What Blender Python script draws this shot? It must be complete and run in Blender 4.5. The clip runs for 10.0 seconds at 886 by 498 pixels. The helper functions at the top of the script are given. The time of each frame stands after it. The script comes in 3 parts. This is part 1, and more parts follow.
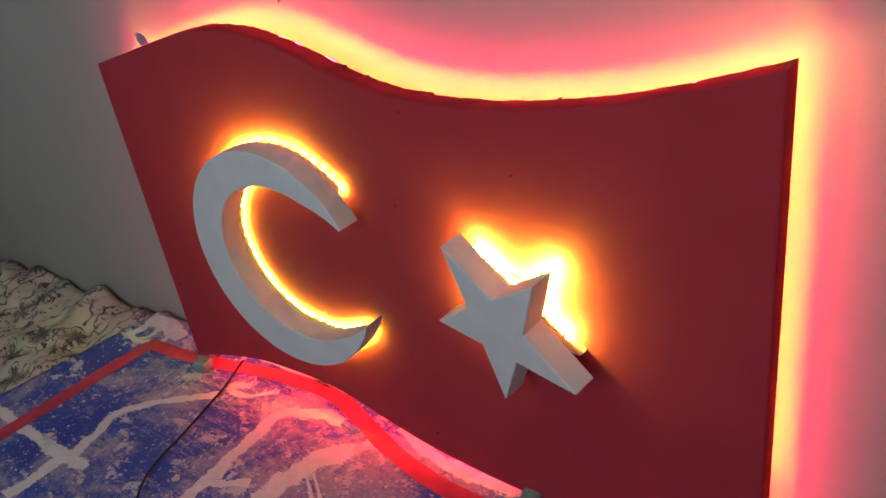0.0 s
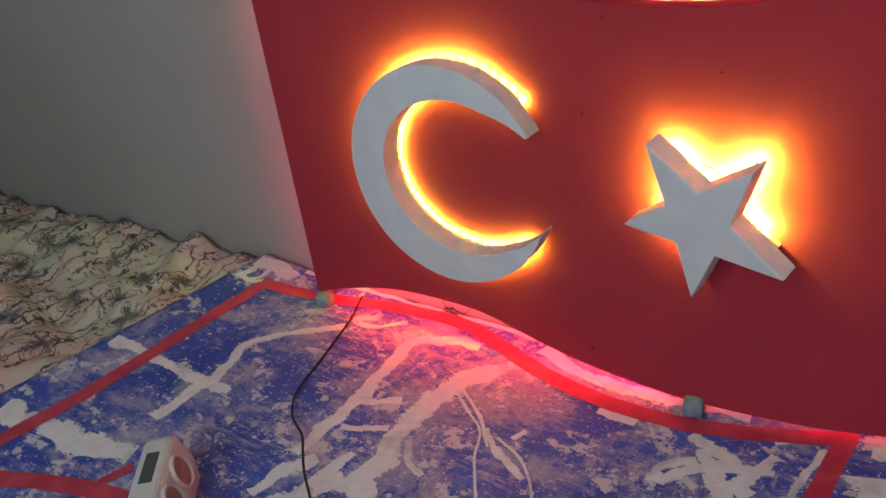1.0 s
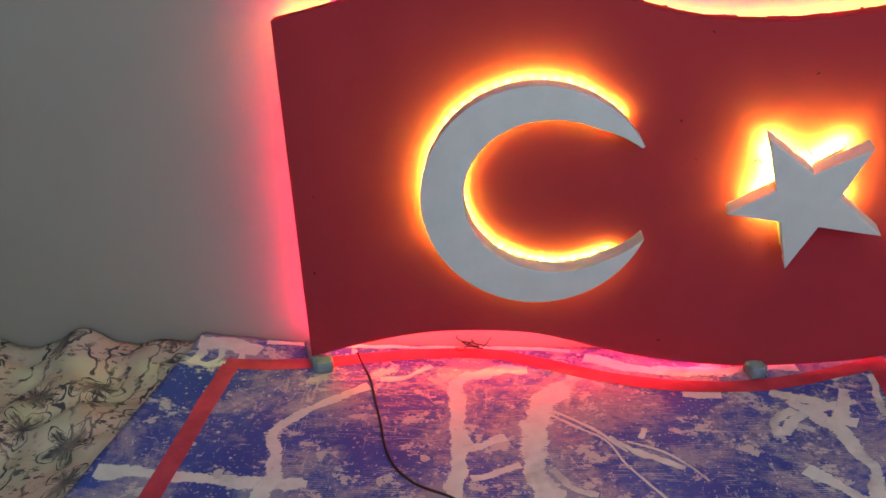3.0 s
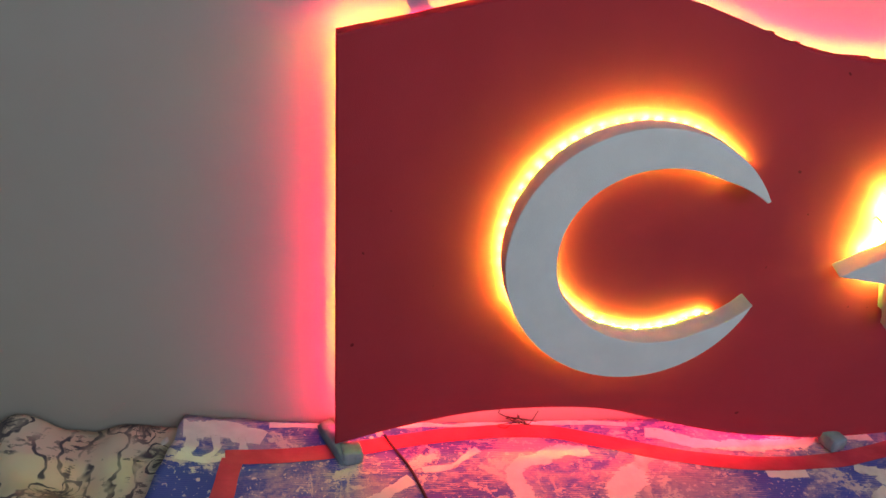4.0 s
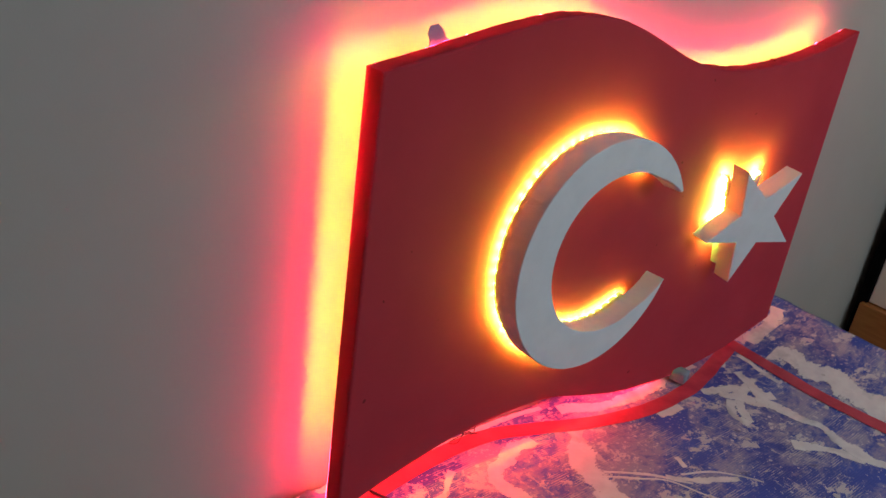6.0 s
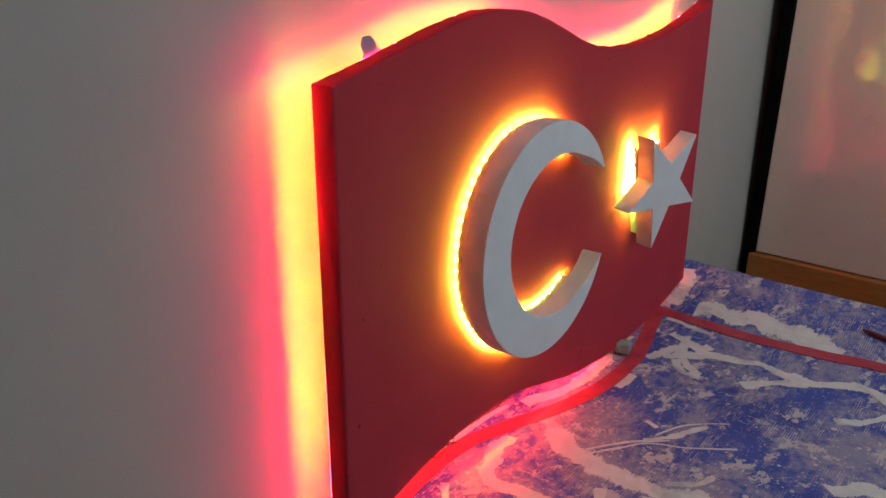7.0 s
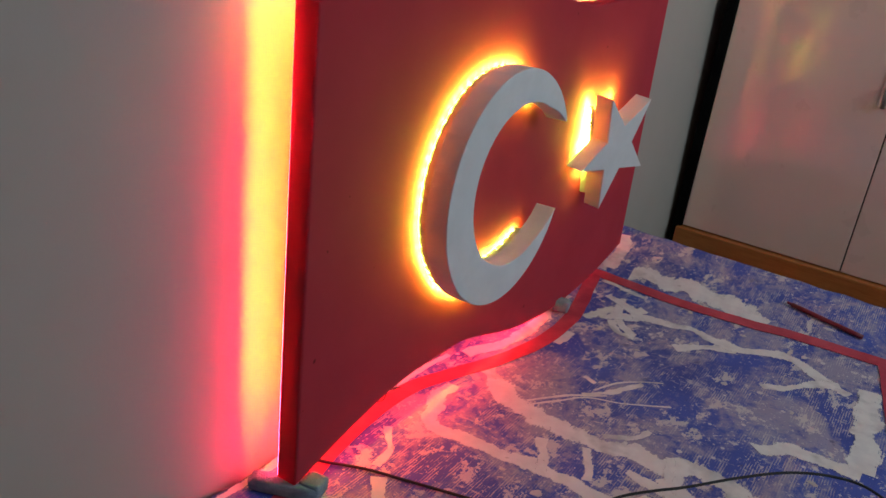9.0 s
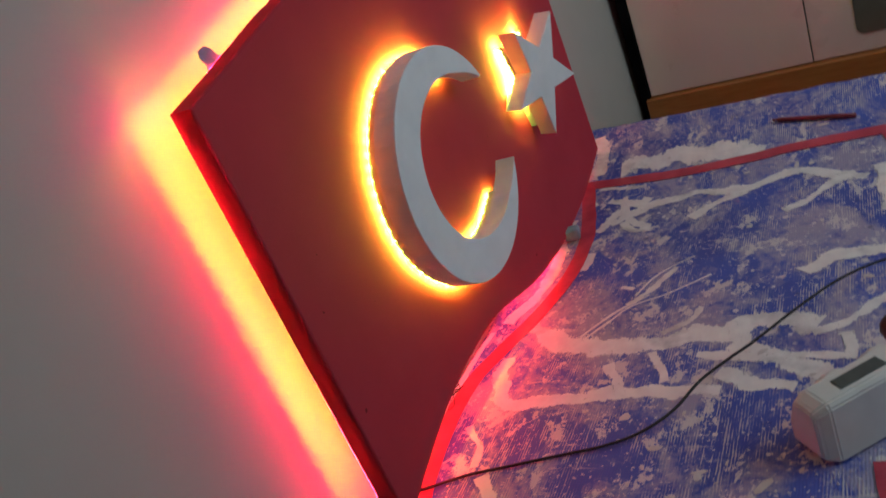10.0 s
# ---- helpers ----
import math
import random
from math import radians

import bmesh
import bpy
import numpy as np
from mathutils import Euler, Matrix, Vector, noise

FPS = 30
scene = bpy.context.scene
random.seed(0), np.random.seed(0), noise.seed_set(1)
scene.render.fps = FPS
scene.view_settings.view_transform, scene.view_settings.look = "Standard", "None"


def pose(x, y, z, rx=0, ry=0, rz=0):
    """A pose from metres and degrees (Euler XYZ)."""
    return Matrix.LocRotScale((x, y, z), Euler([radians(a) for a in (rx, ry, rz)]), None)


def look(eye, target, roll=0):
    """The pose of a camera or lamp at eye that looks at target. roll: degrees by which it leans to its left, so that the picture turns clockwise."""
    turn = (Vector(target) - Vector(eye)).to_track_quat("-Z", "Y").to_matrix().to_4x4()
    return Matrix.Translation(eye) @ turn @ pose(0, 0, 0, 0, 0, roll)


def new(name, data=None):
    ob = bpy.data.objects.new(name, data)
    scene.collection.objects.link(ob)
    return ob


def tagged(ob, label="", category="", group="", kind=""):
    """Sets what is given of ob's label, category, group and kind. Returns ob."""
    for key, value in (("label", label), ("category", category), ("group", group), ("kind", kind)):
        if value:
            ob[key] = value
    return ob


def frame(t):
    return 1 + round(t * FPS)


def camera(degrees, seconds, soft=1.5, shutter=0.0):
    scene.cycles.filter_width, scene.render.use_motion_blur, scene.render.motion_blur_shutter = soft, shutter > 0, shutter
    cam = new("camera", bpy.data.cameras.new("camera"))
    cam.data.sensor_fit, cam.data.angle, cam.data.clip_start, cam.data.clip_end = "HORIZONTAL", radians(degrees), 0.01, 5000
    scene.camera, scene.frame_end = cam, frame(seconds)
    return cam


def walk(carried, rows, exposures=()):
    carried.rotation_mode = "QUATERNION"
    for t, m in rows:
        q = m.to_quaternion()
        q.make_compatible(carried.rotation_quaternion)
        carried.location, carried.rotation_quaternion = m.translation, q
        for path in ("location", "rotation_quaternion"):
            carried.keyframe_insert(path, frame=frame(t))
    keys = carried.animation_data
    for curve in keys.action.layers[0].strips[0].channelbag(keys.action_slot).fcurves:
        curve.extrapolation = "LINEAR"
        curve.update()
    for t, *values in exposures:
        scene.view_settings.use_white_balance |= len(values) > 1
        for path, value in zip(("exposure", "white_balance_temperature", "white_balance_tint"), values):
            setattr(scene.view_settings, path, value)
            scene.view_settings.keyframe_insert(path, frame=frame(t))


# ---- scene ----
cam = camera(56.7, 10.0, shutter=0.08)
PATH = [
    (0, (1.165, -0.639, 0.823), (0.012, 0.696, -0.118), -9.3),
    (0.1, (1.158, -0.650, 0.815), (0.003, 0.666, -0.150), -9.4),
    (0.3, (1.125, -0.705, 0.801), (-0.016, 0.599, -0.197), -9.2),
    (0.5, (1.091, -0.773, 0.791), (-0.032, 0.541, -0.214), -8.8),
    (1, (0.999, -0.867, 0.770), (-0.106, 0.510, -0.172), -8.2),
    (1.5, (0.841, -0.918, 0.766), (0.001, 0.645, -0.161), -4.1),
    (2, (0.682, -0.973, 0.773), (0.156, 0.726, -0.141), 0.3),
    (2.5, (0.484, -1.088, 0.774), (0.196, 0.675, -0.125), -0.9),
    (2.7, (0.418, -1.126, 0.784), (0.180, 0.645, -0.114), -2.0),
    (3.8, (0.052, -0.891, 0.728), (0.213, 0.899, -0.150), 2.8),
    (4, (0.008, -0.872, 0.732), (0.252, 0.918, -0.127), 3.7),
    (4.5, (-0.207, -0.833, 0.756), (0.408, 0.889, -0.054), 7.8),
    (5, (-0.340, -0.779, 0.774), (0.627, 0.776, -0.031), 11.0),
    (5.2, (-0.358, -0.748, 0.760), (0.691, 0.761, -0.030), 10.9),
    (6.3, (-0.510, -0.603, 0.716), (0.827, 0.673, -0.049), 6.2),
    (6.5, (-0.525, -0.593, 0.716), (0.877, 0.622, -0.032), 4.5),
    (7, (-0.561, -0.564, 0.674), (0.937, 0.585, 0.013), 0.2),
    (7.5, (-0.565, -0.532, 0.622), (0.951, 0.594, -0.038), -2.3),
    (8, (-0.562, -0.514, 0.616), (0.979, 0.570, -0.056), -2.9),
    (8.5, (-0.569, -0.490, 0.613), (1.034, 0.460, -0.114), -1.9),
    (9, (-0.591, -0.510, 0.637), (1.010, 0.441, -0.092), 6.5),
    (9.5, (-0.571, -0.500, 0.623), (1.029, 0.450, -0.110), 10.9),
    (9.7, (-0.571, -0.517, 0.647), (1.015, 0.469, -0.069), 1.2),
    (9.8, (-0.568, -0.540, 0.654), (1.006, 0.465, -0.060), -6.0),
    (9.9, (-0.562, -0.550, 0.663), (1.006, 0.455, -0.066), -14.2),
    (10, (-0.566, -0.570, 0.653), (0.977, 0.451, -0.105), -23.5),
]
walk(cam, [(t, look(e, g, r)) for t, e, g, r in PATH],
     exposures=((0.0, -0.24), (0.5, -0.18), (1.0, 0.13), (2.5, 0.18), (4.0, 0.2), (4.5, 0.14), (5.2, 0.06), (6.5, -0.05), (9.5, -0.08), (10.0, -0.12)))


# ---- world and light ----
def set_world():
    w = bpy.data.worlds.new("world")
    scene.world = w
    w.use_nodes = True
    nt = w.node_tree
    sky = nt.nodes.new("ShaderNodeTexSky")
    sky.sky_type = "NISHITA"
    sky.sun_disc = False
    sky.sun_elevation, sky.sun_rotation = radians(8), radians(200)
    nt.links.new(sky.outputs[0], nt.nodes["Background"].inputs["Color"])
    nt.nodes["Background"].inputs["Strength"].default_value = 0.05


set_world()


def area(name, m, sx, sy, watts, colour):
    d = bpy.data.lights.new(name, "AREA")
    d.shape, d.size, d.size_y, d.energy, d.color = "RECTANGLE", sx, sy, watts, colour
    ob = new(name, d)
    ob.matrix_world = m
    return ob


WINDOW_X, WINDOW_Z, WINDOW_W, WINDOW_H = 0.75, 1.36, 1.6, 1.14
ROOM = dict(x0=-1.5, x1=2.35, y0=-2.0, y1=0.08, z0=-0.52, z1=2.05)
area("window_daylight", look((WINDOW_X, ROOM["y0"] - 0.02, WINDOW_Z), (WINDOW_X, 0, WINDOW_Z)), WINDOW_W, WINDOW_H, 18.6, (0.75, 0.91, 1.02))

# strength of the light strips
AMBER_SMALL = 3700.0
AMBER_STAR = 13500.0
AMBER_BACK = 46.0
RED_BACK = 106.0
RED_UNDER = 48.0


# ---- materials ----
def mat(name):
    m = bpy.data.materials.new(name)
    m.use_nodes = True
    nt = m.node_tree
    return m, nt, nt.nodes["Principled BSDF"]


def node(nt, kind, **inputs):
    n = nt.nodes.new(kind)
    for k, v in inputs.items():
        n.inputs[k.replace("_", " ")].default_value = v
    return n


def coords(nt, scale=(1, 1, 1), source="Object"):
    t = nt.nodes.new("ShaderNodeTexCoord")
    mp = nt.nodes.new("ShaderNodeMapping")
    mp.inputs["Scale"].default_value = scale
    nt.links.new(t.outputs[source], mp.inputs["Vector"])
    return mp.outputs["Vector"]


def noise_of(nt, scale, detail=4.0, rough=0.55, stretch=(1, 1, 1), source="Object", distortion=0.0):
    n = node(nt, "ShaderNodeTexNoise", Scale=scale, Detail=detail, Roughness=rough, Distortion=distortion)
    nt.links.new(coords(nt, stretch, source), n.inputs["Vector"])
    return n.outputs["Fac"]


def ramp(nt, fac, lo, hi, a=(0, 0, 0, 1), b=(1, 1, 1, 1)):
    r = nt.nodes.new("ShaderNodeValToRGB")
    r.color_ramp.elements[0].position, r.color_ramp.elements[1].position = lo, hi
    r.color_ramp.elements[0].color, r.color_ramp.elements[1].color = a, b
    nt.links.new(fac, r.inputs["Fac"])
    return r.outputs["Color"]


def mix(nt, fac, a, b):
    n = nt.nodes.new("ShaderNodeMix")
    n.data_type = "RGBA"
    for sock, v in ((n.inputs[0], fac), (n.inputs[6], a), (n.inputs[7], b)):
        if isinstance(v, (tuple, float, int)):
            sock.default_value = v
        else:
            nt.links.new(v, sock)
    return n.outputs[2]


def calc(nt, op, a, b=0.0, c=0.0):
    n = nt.nodes.new("ShaderNodeMath")
    n.operation = op
    for sock, v in zip(n.inputs, (a, b, c)):
        if isinstance(v, (float, int)):
            sock.default_value = v
        else:
            nt.links.new(v, sock)
    return n.outputs[0]


def bump(nt, bsdf, height, strength=0.3, distance=0.002):
    b = node(nt, "ShaderNodeBump", Strength=strength, Distance=distance)
    nt.links.new(height, b.inputs["Height"])
    nt.links.new(b.outputs[0], bsdf.inputs["Normal"])


def rgb(r, g, b):
    return (r, g, b, 1)


def mottled(name, a, b, scale, rough=0.6, grain=300.0, relief=0.25, distance=0.001, metallic=0.0, lo=0.35, hi=0.65):
    """A surface of two near colours in soft patches, with a fine grain in relief."""
    m, nt, p = mat(name)
    nt.links.new(mix(nt, ramp(nt, noise_of(nt, scale), lo, hi), rgb(*a), rgb(*b)), p.inputs["Base Color"])
    nt.links.new(calc(nt, "MULTIPLY_ADD", noise_of(nt, scale * 3), 0.2, rough - 0.1), p.inputs["Roughness"])
    p.inputs["Metallic"].default_value = metallic
    bump(nt, p, noise_of(nt, grain, 3), relief, distance)
    return m


def glow(name, colour, strength):
    m, nt, p = mat(name)
    p.inputs["Base Color"].default_value = rgb(*colour)
    p.inputs["Emission Color"].default_value = rgb(*colour)
    p.inputs["Emission Strength"].default_value = strength
    return m


WALL = mottled("wall_paint", (0.42, 0.398, 0.362), (0.39, 0.368, 0.333), 3.0, 0.75, 420, 0.12, 0.0006)
CEILING = mottled("ceiling_paint", (0.75, 0.74, 0.71), (0.71, 0.70, 0.67), 2.0, 0.85)
FLOOR = mottled("floor_laminate", (0.22, 0.14, 0.08), (0.28, 0.18, 0.10), 6.0, 0.45)
RED_PAINT = mottled("red_painted_foam", (0.46, 0.041, 0.062), (0.42, 0.037, 0.056), 9.0, 0.85, 650, 0.35, 0.0008)
def nick(m):
    nt = m.node_tree
    p = nt.nodes["Principled BSDF"]
    old = p.inputs["Base Color"].links[0].from_socket
    spots = ramp(nt, noise_of(nt, 70.0, 1, 0.4), 0.790, 0.805)
    nt.links.new(mix(nt, calc(nt, "MULTIPLY", spots, 0.7), old, rgb(0.09, 0.012, 0.014)), p.inputs["Base Color"])


nick(RED_PAINT)
RED_PAINT.node_tree.nodes["Principled BSDF"].inputs["Specular IOR Level"].default_value = 0.04
for key, value in (("Subsurface Weight", 0.3), ("Subsurface Radius", (1.0, 0.12, 0.18)), ("Subsurface Scale", 0.003)):
    RED_PAINT.node_tree.nodes["Principled BSDF"].inputs[key].default_value = value


def glowing_edge():
    """The red paint on the board's thin rim, which lets some of the light behind it through."""
    m = RED_PAINT.copy()
    m.name = "red_painted_rim"
    nt = m.node_tree
    p = nt.nodes["Principled BSDF"]
    out = nt.nodes["Material Output"]
    through_paint = node(nt, "ShaderNodeBsdfTranslucent", Color=(0.76, 0.07, 0.13, 1))
    both = nt.nodes.new("ShaderNodeMixShader")
    both.inputs[0].default_value = 0.19
    nt.links.new(p.outputs[0], both.inputs[1])
    nt.links.new(through_paint.outputs[0], both.inputs[2])
    nt.links.new(both.outputs[0], out.inputs["Surface"])
    return m


RIM_PAINT = glowing_edge()
WHITE_FOAM = mottled("white_painted_foam", (0.74, 0.74, 0.735), (0.69, 0.69, 0.685), 25.0, 0.7, 520, 0.4, 0.0008)
GREY_FOAM = mottled("grey_foam", (0.27, 0.32, 0.40), (0.18, 0.22, 0.28), 60.0, 0.85, 500, 0.8, 0.002)
TAPE = mottled("red_tape", (0.62, 0.072, 0.112), (0.47, 0.040, 0.075), 26.0, 0.42, 160, 0.3, 0.001)
CABLE = mottled("black_cable", (0.012, 0.012, 0.014), (0.02, 0.02, 0.022), 40.0, 0.65)
WHITE_PLASTIC = mottled("white_plastic", (0.72, 0.70, 0.66), (0.66, 0.64, 0.60), 30.0, 0.35, 600, 0.05, 0.0003)
GREY_PLASTIC = mottled("grey_plastic", (0.10, 0.11, 0.10), (0.07, 0.08, 0.075), 50.0, 0.5)
PLUG = mottled("dark_brown_plastic", (0.035, 0.014, 0.010), (0.025, 0.010, 0.008), 60.0, 0.4)
SOCKET_BROWN = mottled("socket_well", (0.42, 0.27, 0.22), (0.35, 0.22, 0.18), 60.0, 0.5)
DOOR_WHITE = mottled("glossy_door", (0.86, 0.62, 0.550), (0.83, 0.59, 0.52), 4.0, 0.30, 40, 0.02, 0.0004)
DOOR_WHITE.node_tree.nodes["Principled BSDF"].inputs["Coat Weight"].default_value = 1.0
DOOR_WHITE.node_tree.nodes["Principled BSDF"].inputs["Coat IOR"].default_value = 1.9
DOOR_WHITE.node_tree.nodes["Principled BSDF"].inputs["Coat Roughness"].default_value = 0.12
BLACK_PANEL = mottled("black_panel", (0.004, 0.004, 0.004), (0.007, 0.007, 0.007), 8.0, 0.85)
BLACK_PANEL.node_tree.nodes["Principled BSDF"].inputs["Specular IOR Level"].default_value = 0.0
METAL = mottled("dull_metal", (0.45, 0.43, 0.40), (0.36, 0.34, 0.32), 60.0, 0.35, metallic=1.0)
STICK = mottled("dark_red_lacquer", (0.24, 0.025, 0.04), (0.18, 0.02, 0.03), 40.0, 0.4)
SCRAP = mottled("torn_paper", (0.42, 0.22, 0.24), (0.34, 0.17, 0.19), 50.0, 0.8)
LILAC = mottled("lilac_tape", (0.40, 0.28, 0.42), (0.33, 0.22, 0.36), 60.0, 0.6)
STRIP_BASE = mottled("strip_backing", (0.7, 0.68, 0.62), (0.6, 0.58, 0.52), 60.0, 0.5)
BEAD_BASE = mottled("bead_backing", (0.72, 0.70, 0.66), (0.66, 0.64, 0.60), 60.0, 0.7)
SPACER = mottled("bare_foam", (0.7, 0.7, 0.68), (0.62, 0.62, 0.6), 60.0, 0.8)
FRAME_WHITE = mottled("window_plastic", (0.75, 0.75, 0.74), (0.7, 0.7, 0.69), 10.0, 0.4)
AMBER = glow("amber_light", (0.56, 1.0, 0.06), AMBER_SMALL)
AMBER_BRIGHT = glow("amber_bright_light", (0.58, 1.0, 0.07), AMBER_STAR)
AMBER_STRIP = glow("amber_strip_light", (0.68, 1.0, 0.08), AMBER_BACK)
RED_STRIP = glow("red_strip_light", (1.0, 0.03, 0.10), RED_BACK)
RED_LOW = glow("red_low_light", (1.0, 0.02, 0.035), RED_UNDER)


def wood_material():
    m, nt, p = mat("brown_wood")
    grain = noise_of(nt, 14.0, 6, 0.6, (1, 1, 9), distortion=0.6)
    nt.links.new(mix(nt, ramp(nt, grain, 0.3, 0.7), rgb(0.36, 0.115, 0.026), rgb(0.47, 0.170, 0.045)), p.inputs["Base Color"])
    p.inputs["Roughness"].default_value = 0.45
    bump(nt, p, grain, 0.15, 0.001)
    return m


def mirror_material():
    m, nt, p = mat("dim_mirror")
    p.inputs["Base Color"].default_value = rgb(0.35, 0.37, 0.33)
    p.inputs["Metallic"].default_value = 1.0
    p.inputs["Roughness"].default_value = 0.06
    return m


def glass_material():
    m, nt, p = mat("window_glass")
    p.inputs["Transmission Weight"].default_value = 1.0
    p.inputs["Roughness"].default_value = 0.0
    p.inputs["IOR"].default_value = 1.45
    return m


def sheet_material():
    """Blue corrugated plastic with rubbed, hatched, scraped and spattered pale paint."""
    m, nt, p = mat("blue_spattered_plastic")
    blue = mix(nt, ramp(nt, noise_of(nt, 5.0), 0.35, 0.7), rgb(0.035, 0.068, 0.37), rgb(0.066, 0.120, 0.52))
    fine = noise_of(nt, 90.0, 6, 0.75)
    rough_edge = calc(nt, "MULTIPLY_ADD", fine, 0.34, -0.17)
    # thin lavender film, rubbed through
    film = ramp(nt, calc(nt, "ADD", noise_of(nt, 6.5, 7, 0.68, (1, 1.3, 1), distortion=0.8), rough_edge), 0.47, 0.59)
    col = mix(nt, calc(nt, "MULTIPLY", film, 0.72), blue, rgb(0.47, 0.41, 0.49))
    # paint caught on the flutes of the sheet
    corr = node(nt, "ShaderNodeTexWave", Scale=88.0, Distortion=1.6, Detail=2.0)
    corr.bands_direction = "Y"
    nt.links.new(coords(nt), corr.inputs["Vector"])
    where = ramp(nt, noise_of(nt, 8.0, 4, 0.6), 0.46, 0.57)
    caught = calc(nt, "ADD", calc(nt, "MULTIPLY", corr.outputs["Fac"], 0.17), noise_of(nt, 24.0, 6, 0.75, (1.0, 4.0, 1)))
    col = mix(nt, calc(nt, "MULTIPLY", calc(nt, "MULTIPLY", where, ramp(nt, caught, 0.635, 0.69)), 0.8), col, rgb(0.62, 0.56, 0.56))
    # dabs with ragged edges
    dabs = calc(nt, "ADD", noise_of(nt, 13.0, 8, 0.72, (1.0, 1.6, 1), distortion=0.3), rough_edge)
    smear = ramp(nt, dabs, 0.572, 0.592)
    col = mix(nt, calc(nt, "MULTIPLY", smear, 0.9), col, rgb(0.70, 0.64, 0.63))
    # long dry scrapes
    scratch = calc(nt, "ADD", noise_of(nt, 24.0, 7, 0.75, (3.2, 0.35, 1)), rough_edge)
    scrape = calc(nt, "MULTIPLY", ramp(nt, scratch, 0.60, 0.625), ramp(nt, noise_of(nt, 4.0, 2), 0.45, 0.6))
    col = mix(nt, calc(nt, "MULTIPLY", scrape, 0.75), col, rgb(0.64, 0.59, 0.58))
    # round drops of several sizes and fine spatter
    for scale, most, share in ((24.0, 0.15, 0.93), (60.0, 0.20, 0.92)):
        v = node(nt, "ShaderNodeTexVoronoi", Scale=scale, Randomness=1.0)
        v.voronoi_dimensions = "2D"
        nt.links.new(coords(nt), v.inputs["Vector"])
        sep = nt.nodes.new("ShaderNodeSeparateColor")
        nt.links.new(v.outputs["Color"], sep.inputs[0])
        size = calc(nt, "MULTIPLY", calc(nt, "MULTIPLY", calc(nt, "SUBTRACT", sep.outputs["Red"], share), 1.0 / (1.0 - share)), most)
        drop = calc(nt, "LESS_THAN", calc(nt, "MULTIPLY_ADD", rough_edge, 0.35, v.outputs["Distance"]), size)
        col = mix(nt, calc(nt, "MULTIPLY", drop, 0.9), col, rgb(0.72, 0.67, 0.66))
    fleck = ramp(nt, noise_of(nt, 170.0, 2, 0.5), 0.655, 0.675)
    col = mix(nt, calc(nt, "MULTIPLY", fleck, 0.75), col, rgb(0.68, 0.63, 0.62))
    # dark rubbed spots
    dark = ramp(nt, calc(nt, "ADD", noise_of(nt, 17.0, 5, 0.7), rough_edge), 0.66, 0.70)
    col = mix(nt, calc(nt, "MULTIPLY", dark, 0.6), col, rgb(0.030, 0.030, 0.13))
    nt.links.new(col, p.inputs["Base Color"])
    nt.links.new(calc(nt, "MULTIPLY_ADD", smear, 0.25, 0.42), p.inputs["Roughness"])
    h = calc(nt, "ADD", calc(nt, "MULTIPLY", corr.outputs["Fac"], 0.5), calc(nt, "ADD", noise_of(nt, 40.0, 5), calc(nt, "MULTIPLY", smear, 0.6)))
    bump(nt, p, h, 0.35, 0.0012)
    return m


def stroke_material():
    """Pale brushed paint that breaks up towards its edges."""
    m, nt, p = mat("pale_brushed_paint")
    uv = nt.nodes.new("ShaderNodeTexCoord")
    sep = nt.nodes.new("ShaderNodeSeparateXYZ")
    nt.links.new(uv.outputs["UV"], sep.inputs[0])
    edge = calc(nt, "SUBTRACT", 1.0, calc(nt, "ABSOLUTE", calc(nt, "MULTIPLY_ADD", sep.outputs["Y"], 2.0, -1.0)))
    breakup = noise_of(nt, 1.0, 6, 0.7, (26, 2.2, 1), "UV")
    patch = noise_of(nt, 30.0, 5, 0.65)
    v = calc(nt, "ADD", calc(nt, "MULTIPLY", edge, 2.8), calc(nt, "ADD", calc(nt, "MULTIPLY_ADD", breakup, 2.0, -1.0), calc(nt, "MULTIPLY_ADD", patch, 4.0, -2.3)))
    ridges = noise_of(nt, 26.0, 5, 0.7, (0.45, 12.0, 1))
    v = calc(nt, "ADD", v, calc(nt, "MULTIPLY_ADD", ridges, 2.4, -1.2))
    v = calc(nt, "ADD", v, calc(nt, "MULTIPLY_ADD", noise_of(nt, 110.0, 5, 0.75), 2.2, -1.1))
    wear = noise_of(nt, 11.0, 4, 0.6)
    v = calc(nt, "ADD", v, calc(nt, "MULTIPLY_ADD", wear, 3.0, -1.5))
    nt.links.new(calc(nt, "MULTIPLY", ramp(nt, v, 0.12, 0.26), ramp(nt, wear, 0.30, 0.46, rgb(0.62, 0.62, 0.62), rgb(1, 1, 1))), p.inputs["Alpha"])
    nt.links.new(mix(nt, ramp(nt, noise_of(nt, 45.0), 0.35, 0.7), rgb(0.86, 0.82, 0.79), rgb(0.75, 0.70, 0.69)), p.inputs["Base Color"])
    p.inputs["Roughness"].default_value = 0.6
    bump(nt, p, breakup, 0.5, 0.001)
    return m


